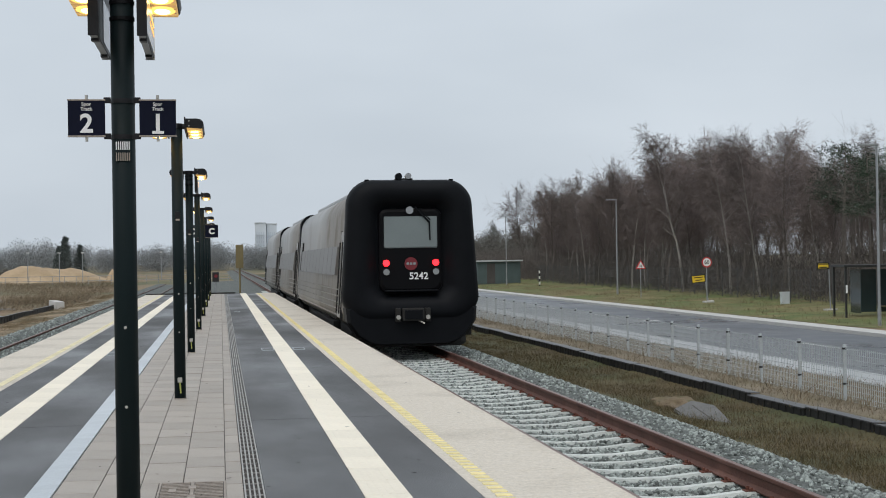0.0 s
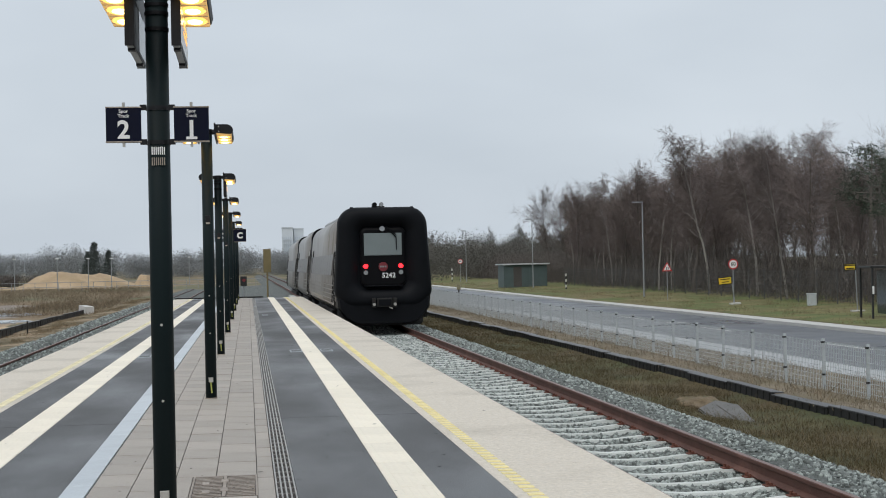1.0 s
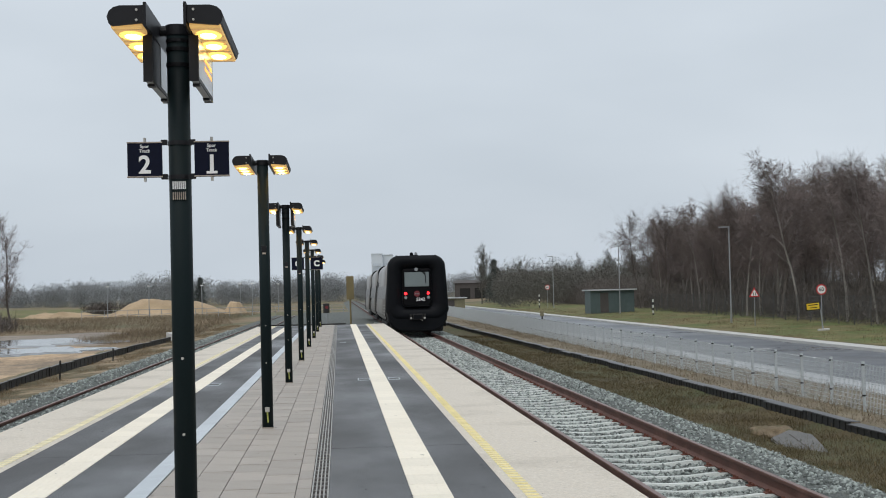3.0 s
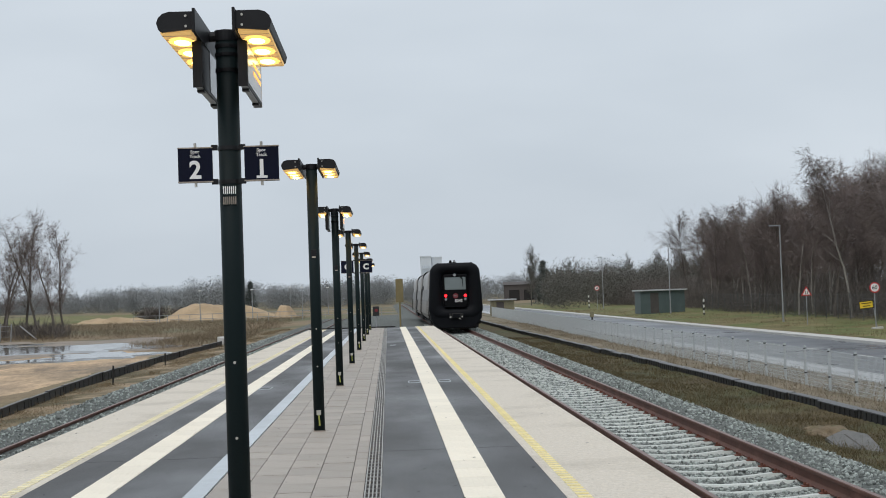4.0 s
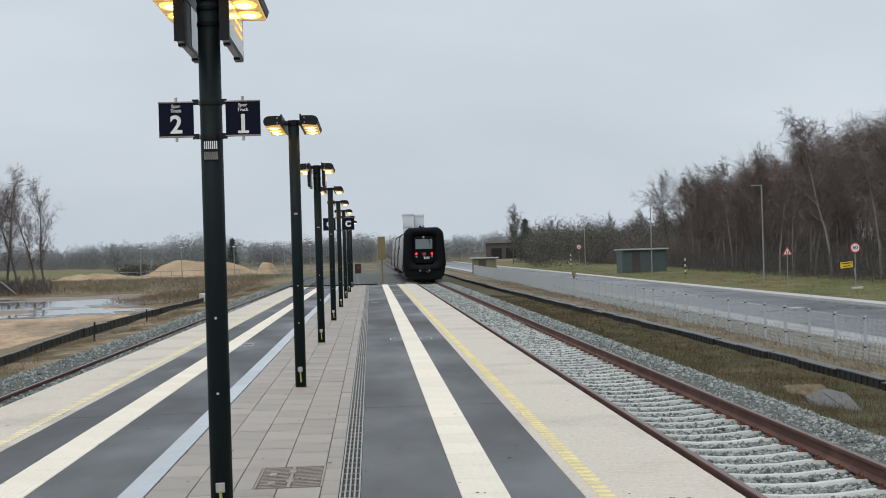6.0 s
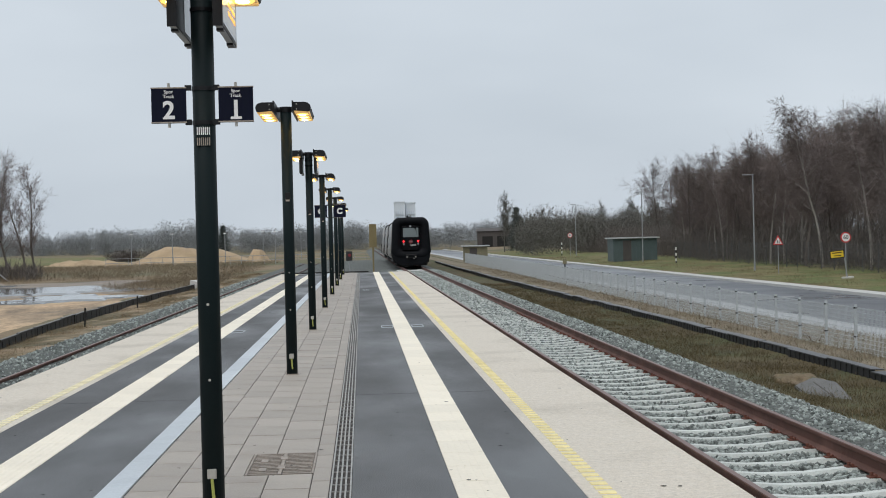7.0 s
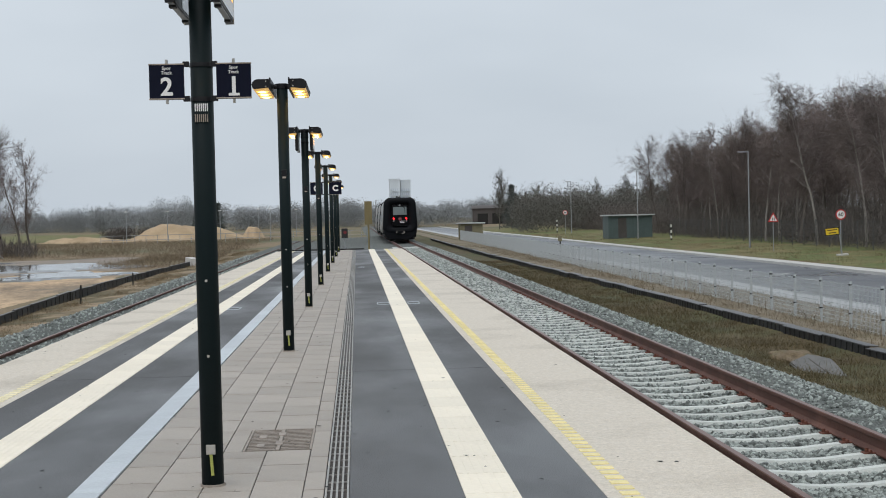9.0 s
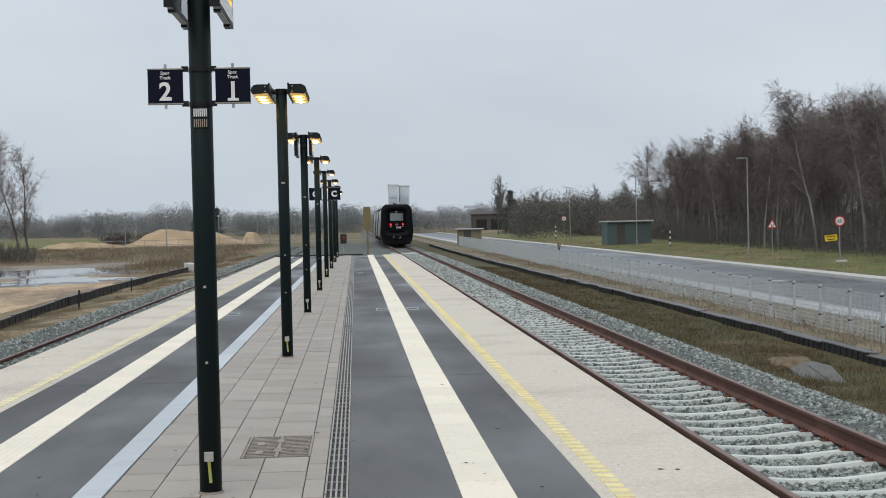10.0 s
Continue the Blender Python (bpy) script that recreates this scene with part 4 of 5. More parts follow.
# ---- wire fence ----
def build_fence():
    ob = thing("wire_fence", "galvanised mesh fence on slim posts beside the road", "fence", pose(0, 0, 0), kind="structure")
    post = bmesh.new()
    box(post, -0.03, 0.03, -0.02, 0.02, -0.3, 1.22)
    post_me = mesh_of("post", post, M["galv"])
    cap_me = mesh_of("post_clip", B(-0.04, 0.036, -0.03, 0.026, 1.13, 1.165), M["black"])
    low_me = mesh_of("post_clip", B(-0.04, 0.036, -0.03, 0.026, 0.5, 0.535), M["black"])
    pitch = 2.06
    bm = bmesh.new()
    r = 0.0042
    for k in range(13):
        z = 0.04 + k * 0.092
        box(bm, -r, r, 0, pitch, z - r, z + r)
    for k in range(1, 26):
        y = k * pitch / 26
        box(bm, -r, r, y - r * 0.8, y + r * 0.8, 0.02, 1.17)
    mesh_me = mesh_of("mesh_panel", bm, M["wire"])
    y = 12.0
    rr = random.Random(9)
    while y < 172:
        x = 11.25 + 0.012 * y
        z = -1.34
        p = part("post", post_me, None, ob, m=pose(x, y, z, rr.uniform(-.8, .8), rr.uniform(-.8, .8), 0))
        if y < 90:
            part("post_clip", cap_me, None, p)
            part("post_clip", low_me, None, p)
        part("mesh_panel", mesh_me, None, ob, m=pose(x, y, z, 0, 0, -0.69))
        y += pitch
    return ob


build_fence()


# ---- road ----
def edge(y, which):
    return {"path_in": 15.05, "near": 16.35, "mid": 19.9, "far": 23.4}[which] + 0.004 * max(0.0, y - 110)


def build_road():
    ys = [-60, -20, 0, 20, 40, 60, 80, 110, 140, 180, 240, 320, 420]
    z = -1.47
    road = sweep("road", [[(edge(y, "near"), y, z), (edge(y, "mid"), y, z + 0.03), (edge(y, "far"), y, z)] for y in ys], M["road"], "damp grey two-lane asphalt road", "road")
    sweep("cycle_path", [[(edge(y, "path_in"), y, z - 0.05), (edge(y, "path_in"), y, z + 0.02), (edge(y, "near"), y, z + 0.02), (edge(y, "near"), y, z - 0.1)] for y in ys], M["path"],
          "pale wet paved strip along the road edge", "path")
    sweep("kerb", [[(edge(y, "far"), y, z - 0.1), (edge(y, "far"), y, z + 0.13), (edge(y, "far") + 0.95, y, z + 0.14), (edge(y, "far") + 0.95, y, z - 0.1)] for y in ys], M["kerb"],
          "pale concrete kerb and path on the far roadside", "kerb")
    y = -10.2
    while y < 260:
        a, b = y, y + 4.1
        w = 0.06
        mid = lambda q: edge(q, "mid") - 0.45
        me = raw_mesh("lane_dash", [(mid(a) - w, a, z + 0.03), (mid(a) + w, a, z + 0.03), (mid(b) + w, b, z + 0.03), (mid(b) - w, b, z + 0.03),
                                    (mid(a) - w, a, z + 0.034), (mid(a) + w, a, z + 0.034), (mid(b) + w, b, z + 0.034), (mid(b) - w, b, z + 0.034)],
                      [(4, 5, 6, 7), (0, 1, 5, 4), (1, 2, 6, 5), (2, 3, 7, 6), (3, 0, 4, 7)], M["line"])
        part("lane_dash", me, None, road)
        y += 12.9
    # turning bay marks
    for yy in (63.0, 88.8):
        part("bay_mark", B(19.45, 20.3, yy, yy + 0.35, z + 0.031, z + 0.037), M["line"], road)


build_road()


# ---- road furniture ----
def street_lamp(x, y, h, z=-1.35):
    ob = thing("street_lamp", "slim grey steel street lamp with a flat head", "street lamp", pose(x, y, z), "street lamps along the road")
    part("mast", T((0, 0, 0), (0, 0, h), 0.058, 0.042, n=10), M["grey_post"], ob)
    part("head", B(-0.75, 0.05, -0.1, 0.1, h - 0.02, h + 0.06, bevel=0.02), M["grey_post"], ob)
    part("base", T((0, 0, -0.1), (0, 0, 0.7), 0.072, n=10), M["grey_post"], ob)


for x, y, h in ((25.6, 52.0, 7.0), (29.2, 101.5, 7.0), (29.9, 146, 7.2), (31.3, 201, 7.4), (32.0, 260, 7.4)):
    street_lamp(x, y, h)


def round_sign(x, y, z, h, d, text, group):
    ob = thing("speed_sign", "round white speed limit sign with a red rim", "road sign", pose(x, y, z, 0, 0, 0), group)
    part("pole", T((0, 0.03, 0), (0, 0.03, h + d / 2), 0.03, n=8), M["grey_post"], ob)
    part("rim", T((0, 0.0, h), (0, -0.03, h), d / 2, n=32), M["red"], ob)
    part("face", T((0, -0.03, h), (0, -0.036, h), d / 2 * 0.78, n=32), M["white"], ob)
    words("lettering", text, d * 0.5, M["black"], ob, Matrix.Translation((0, -0.038, h)) @ pose(0, 0, 0, 90, 0, 0), 0.001, 0.004)


round_sign(29.2, 82.0, -1.32, 2.4, 0.62, "60", "speed signs")
round_sign(30.3, 200, -1.3, 3.0, 0.7, "60", "speed signs")


def warning_sign(x, y, z, h):
    ob = thing("warning_sign", "red-edged triangular road narrowing warning sign", "road sign", pose(x, y, z))
    part("pole", T((0, 0.03, 0), (0, 0.03, h + 0.3), 0.03, n=8), M["grey_post"], ob)
    for nm, s, yy, mt in (("rim", 0.42, 0.0, "red"), ("face", 0.29, -0.02, "white")):
        bm = bmesh.new()
        tri = [(math.sin(a) * s, math.cos(a) * s) for a in (0, 2.0944, 4.18879)]
        f = [bm.verts.new((px, yy - 0.012, h + pz)) for px, pz in tri]
        g = [bm.verts.new((px, yy + 0.012, h + pz)) for px, pz in tri]
        bm.faces.new(f)
        bm.faces.new(g[::-1])
        for i in range(3):
            bm.faces.new((f[i], g[i], g[(i + 1) % 3], f[(i + 1) % 3]))
        bmesh.ops.recalc_face_normals(bm, faces=bm.faces[:])
        part(nm, bm, M[mt], ob)
    for s in (-1, 1):
        part("symbol", B(s * 0.06 - 0.022, s * 0.06 + 0.022, -0.042, -0.034, h - 0.12, h + 0.08), M["black"], ob)


warning_sign(28.58, 93.5, -1.33, 2.18)


def detour_sign(x, y, z, h, tilt, w=0.95, hh=0.5):
    ob = thing("detour_sign", "yellow black-edged road works sign on a slim stand", "road sign", pose(x, y, z, 0, tilt, 0), "yellow road works signs")
    part("plate", B(-w / 2, w / 2, -0.02, 0.0, h - hh / 2, h + hh / 2, bevel=0.01), M["black"], ob)
    part("face", B(-w / 2 + 0.05, w / 2 - 0.05, -0.026, -0.02, h - hh / 2 + 0.05, h + hh / 2 - 0.05), M["sign_yellow"], ob)
    for k, (a, b) in enumerate(((-0.28, 0.3), (-0.2, 0.22))):
        part("text_bar", B(a, b, -0.03, -0.025, h + 0.06 - k * 0.16, h + 0.11 - k * 0.16), M["black"], ob)
    part("stand", T((w / 2 + 0.05, 0.02, 0), (w / 2 - 0.02, 0.02, h + hh / 2), 0.03, n=8), M["grey_post"], ob)
    part("foot", B(w / 2 - 0.25, w / 2 + 0.35, -0.2, 0.2, -0.02, 0.1, bevel=0.02), M["kerb"], ob)
    return ob


detour_sign(28.45, 81.0, -1.33, 1.45, -5, 0.85, 0.46)
detour_sign(29.5, 66.0, -1.3, 2.2, 0, 0.62, 0.34)


def striped_post(x, y, z, h):
    ob = thing("striped_post", "white and black banded marker post", "marker post", pose(x, y, z), "banded marker posts")
    n = 6
    for k in range(n):
        part("band", T((0, 0, h * k / n), (0, 0, h * (k + 1) / n), 0.075, n=10), M["black"] if k % 2 == 0 else M["post_white"], ob)


striped_post(30.7, 134, -1.33, 1.6)
striped_post(29.8, 205, -1.2, 1.9)


def shed(name, label, x, y, z, w, d, h, mt, roof, turn=0.0, fascia=0.14):
    ob = thing(name, label, "shed", pose(x, y, z, 0, 0, turn))
    wall = part("wall", B(0, w, 0, d, -0.2, h, bevel=0.01), M[mt], ob)
    for k in range(int(w / 0.3)):
        part("cladding_rib", B(k * 0.3 + 0.12, k * 0.3 + 0.18, -0.025, 0.01, 0.0, h - 0.05), M[mt], wall)
    part("roof", B(-0.25, w + 0.25, -0.3, d + 0.2, h, h + fascia, bevel=0.02), M[roof], ob)
    part("door", B(w * 0.22, w * 0.22 + 0.9, -0.035, 0.02, 0, h - 0.2), M["barn"], ob)
    return ob


shed("roadside_shed", "dark green flat-roofed shed on the far roadside", 27.9, 152, -1.2, 4.8, 3.0, 2.35, "shed_green", "roof_pale", 2)
shed("trackside_hut", "small ochre boarded hut with a pale flat roof", 13.3, 172, -1.4, 2.8, 2.4, 2.0, "hut", "roof_pale")


def barn():
    ob = thing("barn", "dark windowless building behind the bushes", "building", pose(35.5, 425, -1.2, 0, 0, -6))
    part("wall", B(0, 15, 0, 14, -0.3, 5.0), M["barn"], ob)
    bm = bmesh.new()
    vs = [bm.verts.new(p) for p in ((-0.4, -0.4, 4.95), (15.4, -0.4, 4.95), (15.4, 14.4, 4.95), (-0.4, 14.4, 4.95), (-0.4, 7, 5.9), (15.4, 7, 5.9))]
    for f in ((0, 1, 5, 4), (2, 3, 4, 5), (0, 4, 3), (1, 2, 5), (3, 2, 1, 0)):
        bm.faces.new([vs[q] for q in f])
    bmesh.ops.recalc_face_normals(bm, faces=bm.faces[:])
    part("roof", bm, M["barn"], ob)
    for k in range(3):
        part("gate", B(1.5 + k * 4.4, 4.6 + k * 4.4, -0.06, 0.02, 0, 3.4), M["under"], ob)


barn()


def tower_block():
    """Two slabs of flats on the skyline."""
    for x, w, h, g in ((24.8, 7.2, 31.5, 0), (32.8, 7.0, 30.8, 4)):
        ob = thing("tower_block", "high-rise block of flats on the skyline, colours paled for haze", "building", pose(x, 1010 + g, -3), "high-rise blocks")
        wall = part("wall", B(0, w, 0, 14, 0, h), M["tower"], ob)
        part("roof", B(-0.3, w + 0.3, -0.3, 14.3, h, h + 0.8), M["tower"], ob)
        for r in range(8):
            for c in range(4):
                xx = 0.8 + c * (w - 1.2) / 4
                wd = part("window", B(xx, xx + (w - 1.2) / 4 - 0.9, -0.35, 0.1, 3 + r * 2.95, 4.7 + r * 2.95), M["tower_glass"], wall)
                part("balcony", B(xx - 0.2, xx + (w - 1.2) / 4 - 0.7, -1.2, 0.0, 2.6 + r * 2.95, 3.0 + r * 2.95), M["tower"], wd)


tower_block()


def bus_shelter():
    ob = thing("bus_shelter", "dark glazed bus shelter with a flat roof", "bus shelter", pose(27.4, 59.5, -1.33, 0, 0, -6))
    part("roof", B(-0.1, 4.2, -0.9, 0.9, 2.22, 2.32, bevel=0.02), M["black"], ob)
    for x, y in ((0, -0.8), (0, 0.8), (2.0, 0.8), (4.1, 0.8), (4.1, -0.8)):
        part("post", B(x - 0.04, x + 0.04, y - 0.04, y + 0.04, 0, 2.22), M["black"], ob)
    for x0, x1 in ((0.75, 1.9), (1.95, 3.1)):
        part("pane", B(x0, x1, 0.76, 0.78, 0.2, 2.1), M["glass_dark"], ob)
    part("pane", B(0.72, 0.74, -0.6, 0.75, 0.2, 2.1), M["glass_dark"], ob)
    part("bench", B(1.9, 3.7, 0.35, 0.7, 0.42, 0.48, bevel=0.01), M["hut"], ob)
    part("timetable", B(-0.02, 0.06, -0.86, -0.84, 1.1, 1.45), M["white"], ob)


bus_shelter()


def utility_cabinet(x, y, z):
    ob = thing("utility_cabinet", "small light grey roadside utility cabinet", "utility cabinet", pose(x, y, z))
    part("body", B(-0.35, 0.35, -0.2, 0.2, 0, 0.85, bevel=0.03), M["cabinet"], ob)
    part("lid", B(-0.38, 0.38, -0.23, 0.23, 0.83, 0.92, bevel=0.03), M["cabinet"], ob)
    part("door_seam", B(-0.3, 0.3, -0.206, -0.198, 0.1, 0.78), M["cabinet"], ob)
    return ob


utility_cabinet(31.0, 74.5, -1.28).scale = (0.66, 0.66, 0.78)


def end_marks():
    ob = thing("track_board", "ochre back of a tall trackside board on a post", "signal board", pose(1.5, 76.6, -1.05))
    part("board", B(-0.2, 0.2, -0.03, 0.03, 2.25, 3.5, bevel=0.01), M["ochre"], ob)
    part("post", T((0, 0.04, 0), (0, 0.04, 3.4), 0.05, n=10), M["ochre"], ob)
    part("stiffener", B(-0.025, 0.025, -0.05, -0.03, 2.3, 3.45), M["ochre"], ob)
    ob = thing("low_signal", "low black and red marker box on a short post", "marker", pose(0.25, Y_END + 1.4, -1.05))
    part("box", B(-0.16, 0.16, -0.08, 0.08, 1.62, 2.1, bevel=0.02), M["black"], ob)
    part("lens", T((0.02, -0.08, 1.9), (0.02, -0.11, 1.9), 0.08, n=16), M["badge"], ob)
    part("post", T((0, 0, 0), (0, 0, 1.65), 0.035, n=8), M["grey_post"], ob)
    ob = thing("fence_marker", "small pale plate on a dark post by the fence", "marker post", pose(12.9, 84, -1.4))
    part("post", T((0, 0, 0), (0, 0, 1.5), 0.045, n=8), M["black"], ob)
    part("plate", B(-0.13, 0.1, -0.06, -0.03, 1.3, 1.6, bevel=0.01), M["hut"], ob)
    ob = thing("concrete_slab", "pale grey concrete slab half sunk in the grass", "slab", pose(8.62, 23.8, -1.23, 4, -6, 8))
    bm = bmesh.new()
    low = [bm.verts.new(p) for p in ((-0.5, -0.75, -0.1), (0.05, -1.15, -0.1), (0.5, 0.35, -0.1), (0.36, 1.0, -0.1), (-0.2, 0.6, -0.1))]
    top = [bm.verts.new((v.co.x * 0.97, v.co.y * 0.97, 0.045)) for v in low]
    bm.faces.new(low[::-1])
    bm.faces.new(top)
    for i in range(5):
        bm.faces.new((low[i], low[(i + 1) % 5], top[(i + 1) % 5], top[i]))
    bmesh.ops.bevel(bm, geom=bm.edges[:], offset=0.02, segments=2, affect='EDGES')
    part("slab", bm, M["slab"], ob)
    part("crack", B(-0.012, 0.012, -0.7, 0.6, 0.04, 0.049), M["joint"], ob, m=pose(0.05, 0, 0, 0, 0, -12))
    ob = thing("earth_heap", "small heap of bare dug earth beside the slab", "earth heap", pose(8.75, 25.3, -1.24))
    bm = bmesh.new()
    bmesh.ops.create_icosphere(bm, subdivisions=4, radius=1.0)
    for v in bm.verts:
        k = 1 + 0.35 * noise.noise(v.co * 2.1) + 0.12 * noise.noise(v.co * 6)
        v.co = Vector((v.co.x * 0.42 * k, v.co.y * 1.05 * k, v.co.z * 0.15 * k))
    part("mound", bm, M["earth"], ob, smooth=True)


end_marks()


def small_lamps():
    for x, y, h in ((-26, 205, 4.3), (-22.5, 212, 4.3), (-19.5, 215, 4.3), (-14.5, 225, 4.5), (-12.8, 228, 4.5), (-31, 200, 4.3), (-9, 235, 4.4)):
        ob = thing("car_park_lamp", "slim distant lamp post, its small head painted white as if lit", "street lamp", pose(x, y, -1.1), "lamps of the car park")
        part("mast", T((0, 0, 0), (0, 0, h), 0.06, n=8), M["grey_post"], ob)
        # plain white paint stands for the lit lamp; nothing emits here
        part("head", B(-0.22, 0.22, -0.12, 0.12, h, h + 0.12, bevel=0.02), M["white"], ob)
    rail = thing("guard_fence", "low grey rail fence far beyond the track", "fence", pose(-18, 190, -1.1, 0, 0, -4), kind="structure")
    for k in range(24):
        part("post", T((k * 1.5 - 15, 0, 0), (k * 1.5 - 15, 0, 1.15), 0.035, n=6), M["grey_post"], rail)
    for z in (0.5, 1.1):
        part("rail", B(-15, 20, -0.03, 0.03, z, z + 0.06), M["grey_post"], rail)


small_lamps()


def sand_mound(cx, cy, rx, ry, h, seed):
    verts, faces, n, rings = [], [], 72, 20
    for k in range(rings + 1):
        f = k / rings
        for i in range(n):
            a = 2 * math.pi * i / n
            e = 1 + 0.3 * noise.noise((math.cos(a) * 1.3 + seed, math.sin(a) * 1.3, 0))
            x, y = cx + rx * f * e * math.cos(a), cy + ry * f * e * math.sin(a)
            z = h * min(1.0, 1.35 * (0.5 + 0.5 * math.cos(math.pi * f))) * (1 + 0.4 * noise.noise((x * 0.14, y * 0.14, seed))) + 0.5 * noise.noise((x * 0.4, y * 0.4, seed)) * (1 - f) + 0.2 * noise.noise((x * 1.1, y * 1.1, seed))
            verts.append((x, y, -1.35 + max(0, z) - (0.4 if k == rings else 0)))
    for k in range(rings):
        for i in range(n):
            a, b = k * n, (k + 1) * n
            faces.append((a + i, b + i, b + (i + 1) % n, a + (i + 1) % n))
    me = raw_mesh("sand_mound", verts, faces, M["mound"])
    me.shade_smooth()
    tagged(new("sand_mound", me), "heap of dug yellow-brown sand", "sand heap", "sand heaps")


sand_mound(-27.5, 234, 12.5, 9, 2.5, 1.0)
sand_mound(-15.2, 224, 2.4, 4, 2.0, 3.5)
sand_mound(-42, 226, 8, 6, 0.9, 5.0)
blob("meadow", -66, 300, 26, 75, None, M["lawn"], "pale green meadow rising beyond the yard", "meadow", 9.1, lift=0.25)


# ---- trees and scrub ----
class Wood:
    """Collects tapering three-sided sticks."""

    def __init__(self):
        self.v, self.f = [], []

    def stick(self, p, q, r0, r1):
        d = q - p
        L = np.linalg.norm(d)
        if L < 1e-6:
            return
        d = d / L
        a = np.cross(d, (0.31, 0.17, 0.93) if abs(d[2]) < 0.9 else (1, 0, 0))
        a /= np.linalg.norm(a)
        b = np.cross(d, a)
        i = len(self.v)
        for c, r in ((p, r0), (q, r1)):
            for k in range(3):
                t = k * 2.0944
                self.v.append(c + r * (math.cos(t) * a + math.sin(t) * b))
        for k in range(3):
            j = (k + 1) % 3
            self.f.append((i + k, i + j, i + 3 + j, i + 3 + k))

    def whisk(self, p, q, r):
        """A fine twig: one slim triangle turned at random."""
        d = q - p
        a = np.cross(d, (0.3 + d[1], 0.5, 0.2 - d[0]))
        L = np.linalg.norm(a)
        if L < 1e-6:
            return
        a = a / L * r
        i = len(self.v)
        self.v += [p - a, p + a, q]
        self.f.append((i, i + 1, i + 2))

    def mesh(self, name, material):
        return raw_mesh(name, self.v, self.f, material)


def grow(seed, h, spread, limbs, twigs, whisks, r0=0.11, droop=0.0, first=0.25, lean=0.04, twig_r=0.012):
    g = np.random.default_rng(seed)
    trunk, crown = Wood(), Wood()
    pts = [np.zeros(3)]
    d = np.array([g.normal(0, lean), g.normal(0, lean), 1.0])
    n = 9
    for k in range(n):
        d = d + np.array([g.normal(0, 0.05), g.normal(0, 0.05), 0])
        pts.append(pts[-1] + d / np.linalg.norm(d) * h / n)
    rad = lambda t: r0 * (1 - t) ** 0.8 + 0.012
    pts[0] = pts[0] - np.array([0, 0, 0.3])
    for k in range(n):
        trunk.stick(pts[k], pts[k + 1], rad(k / n), rad((k + 1) / n))
    for i in range(limbs):
        t = first + (0.98 - first) * (i + g.random()) / limbs
        k = min(n - 1, int(t * n))
        p = pts[k] + (pts[k + 1] - pts[k]) * (t * n - k)
        az = g.uniform(0, 6.283)
        L = spread * (0.5 + 0.6 * math.sin(math.pi * min(1, (t - first) / (1 - first) * 0.85 + 0.12))) * g.uniform(0.6, 1.15)
        el = g.uniform(0.6, 1.1) + 0.2 * t
        q, r = p, rad(t) * 0.3
        dd = np.array([math.cos(az) * math.cos(el), math.sin(az) * math.cos(el), math.sin(el)])
        for s in range(4):
            dd = dd + g.normal(0, 0.09, 3) + np.array([0, 0, 0.1 - droop * s * 0.12])
            dd /= np.linalg.norm(dd)
            e = q + dd * L / 4
            trunk.stick(q, e, r * (1 - s / 4.5), r * (1 - (s + 1) / 4.5))
            for w in range(twigs):
                b = q + (e - q) * g.random()
                td = dd * 0.6 + g.normal(0, 0.55, 3) + np.array([0, 0, 0.15 - droop * 0.5])
                td = td / np.linalg.norm(td) * L * g.uniform(0.15, 0.4)
                c = b + td
                crown.whisk(b, c, twig_r * 1.2)
                for x in range(whisks):
                    u = b + td * g.uniform(0.2, 0.95)
                    xd = td * 0.5 + g.normal(0, 0.3, 3) * np.linalg.norm(td) + np.array([0, 0, 0.06 - droop * 0.25])
                    crown.whisk(u, u + xd * 1.1, twig_r)
            q = e
    return trunk, crown


def bare_tree(seed, bark, label, **k):
    trunk, crown = grow(seed, **k)
    ob = new("bare_tree")
    part("trunk", trunk.mesh("trunk", M[bark]), None, ob)
    part("crown", crown.mesh("crown", M["twig"]), None, ob)
    return tagged(ob, label, "tree", "bare trees of the roadside wood")


def needles(seed, spots, per, size, material, flat=0.5):
    """Clumps of needle blades round the given spots."""
    g = np.random.default_rng(seed)
    w = Wood()
    for p, r in spots:
        for k in range(per):
            o = g.normal(0, 1, 3) * r * np.array([1, 1, flat])
            a = np.asarray(p) + o
            w.whisk(a, a + g.normal(0, 1, 3) * size + o * 0.2, size * 0.28)
    return w.mesh("crown", M[material])


def pine(seed, h):
    g = np.random.default_rng(seed)
    ob = new("pine_tree")
    trunk = Wood()
    spots = []
    top = np.array([g.normal(0, .2), g.normal(0, .2), h])
    trunk.stick(np.array([0, 0, -0.3]), top * 0.5, 0.17, 0.13)
    trunk.stick(top * 0.5, top, 0.13, 0.04)
    for k in range(17):
        t = g.uniform(0.55, 1.0)
        az = g.uniform(0, 6.28)
        L = (1.2 - t) * 3.6 * g.uniform(0.5, 1.2) + 0.3
        p = top * t
        e = p + np.array([math.cos(az) * L, math.sin(az) * L, L * g.uniform(0.0, 0.45)])
        trunk.stick(p, e, 0.05, 0.015)
        spots += [(e, 0.42), (p + (e - p) * 0.65, 0.36), (e + g.normal(0, .35, 3), 0.34)]
    part("trunk", trunk.mesh("trunk", M["bark"]), None, ob)
    part("crown", needles(seed, spots, 30, 0.1, "needle", 0.4), None, ob)
    return tagged(ob, "dark green pine with a ragged crown", "tree", "pines of the roadside wood")


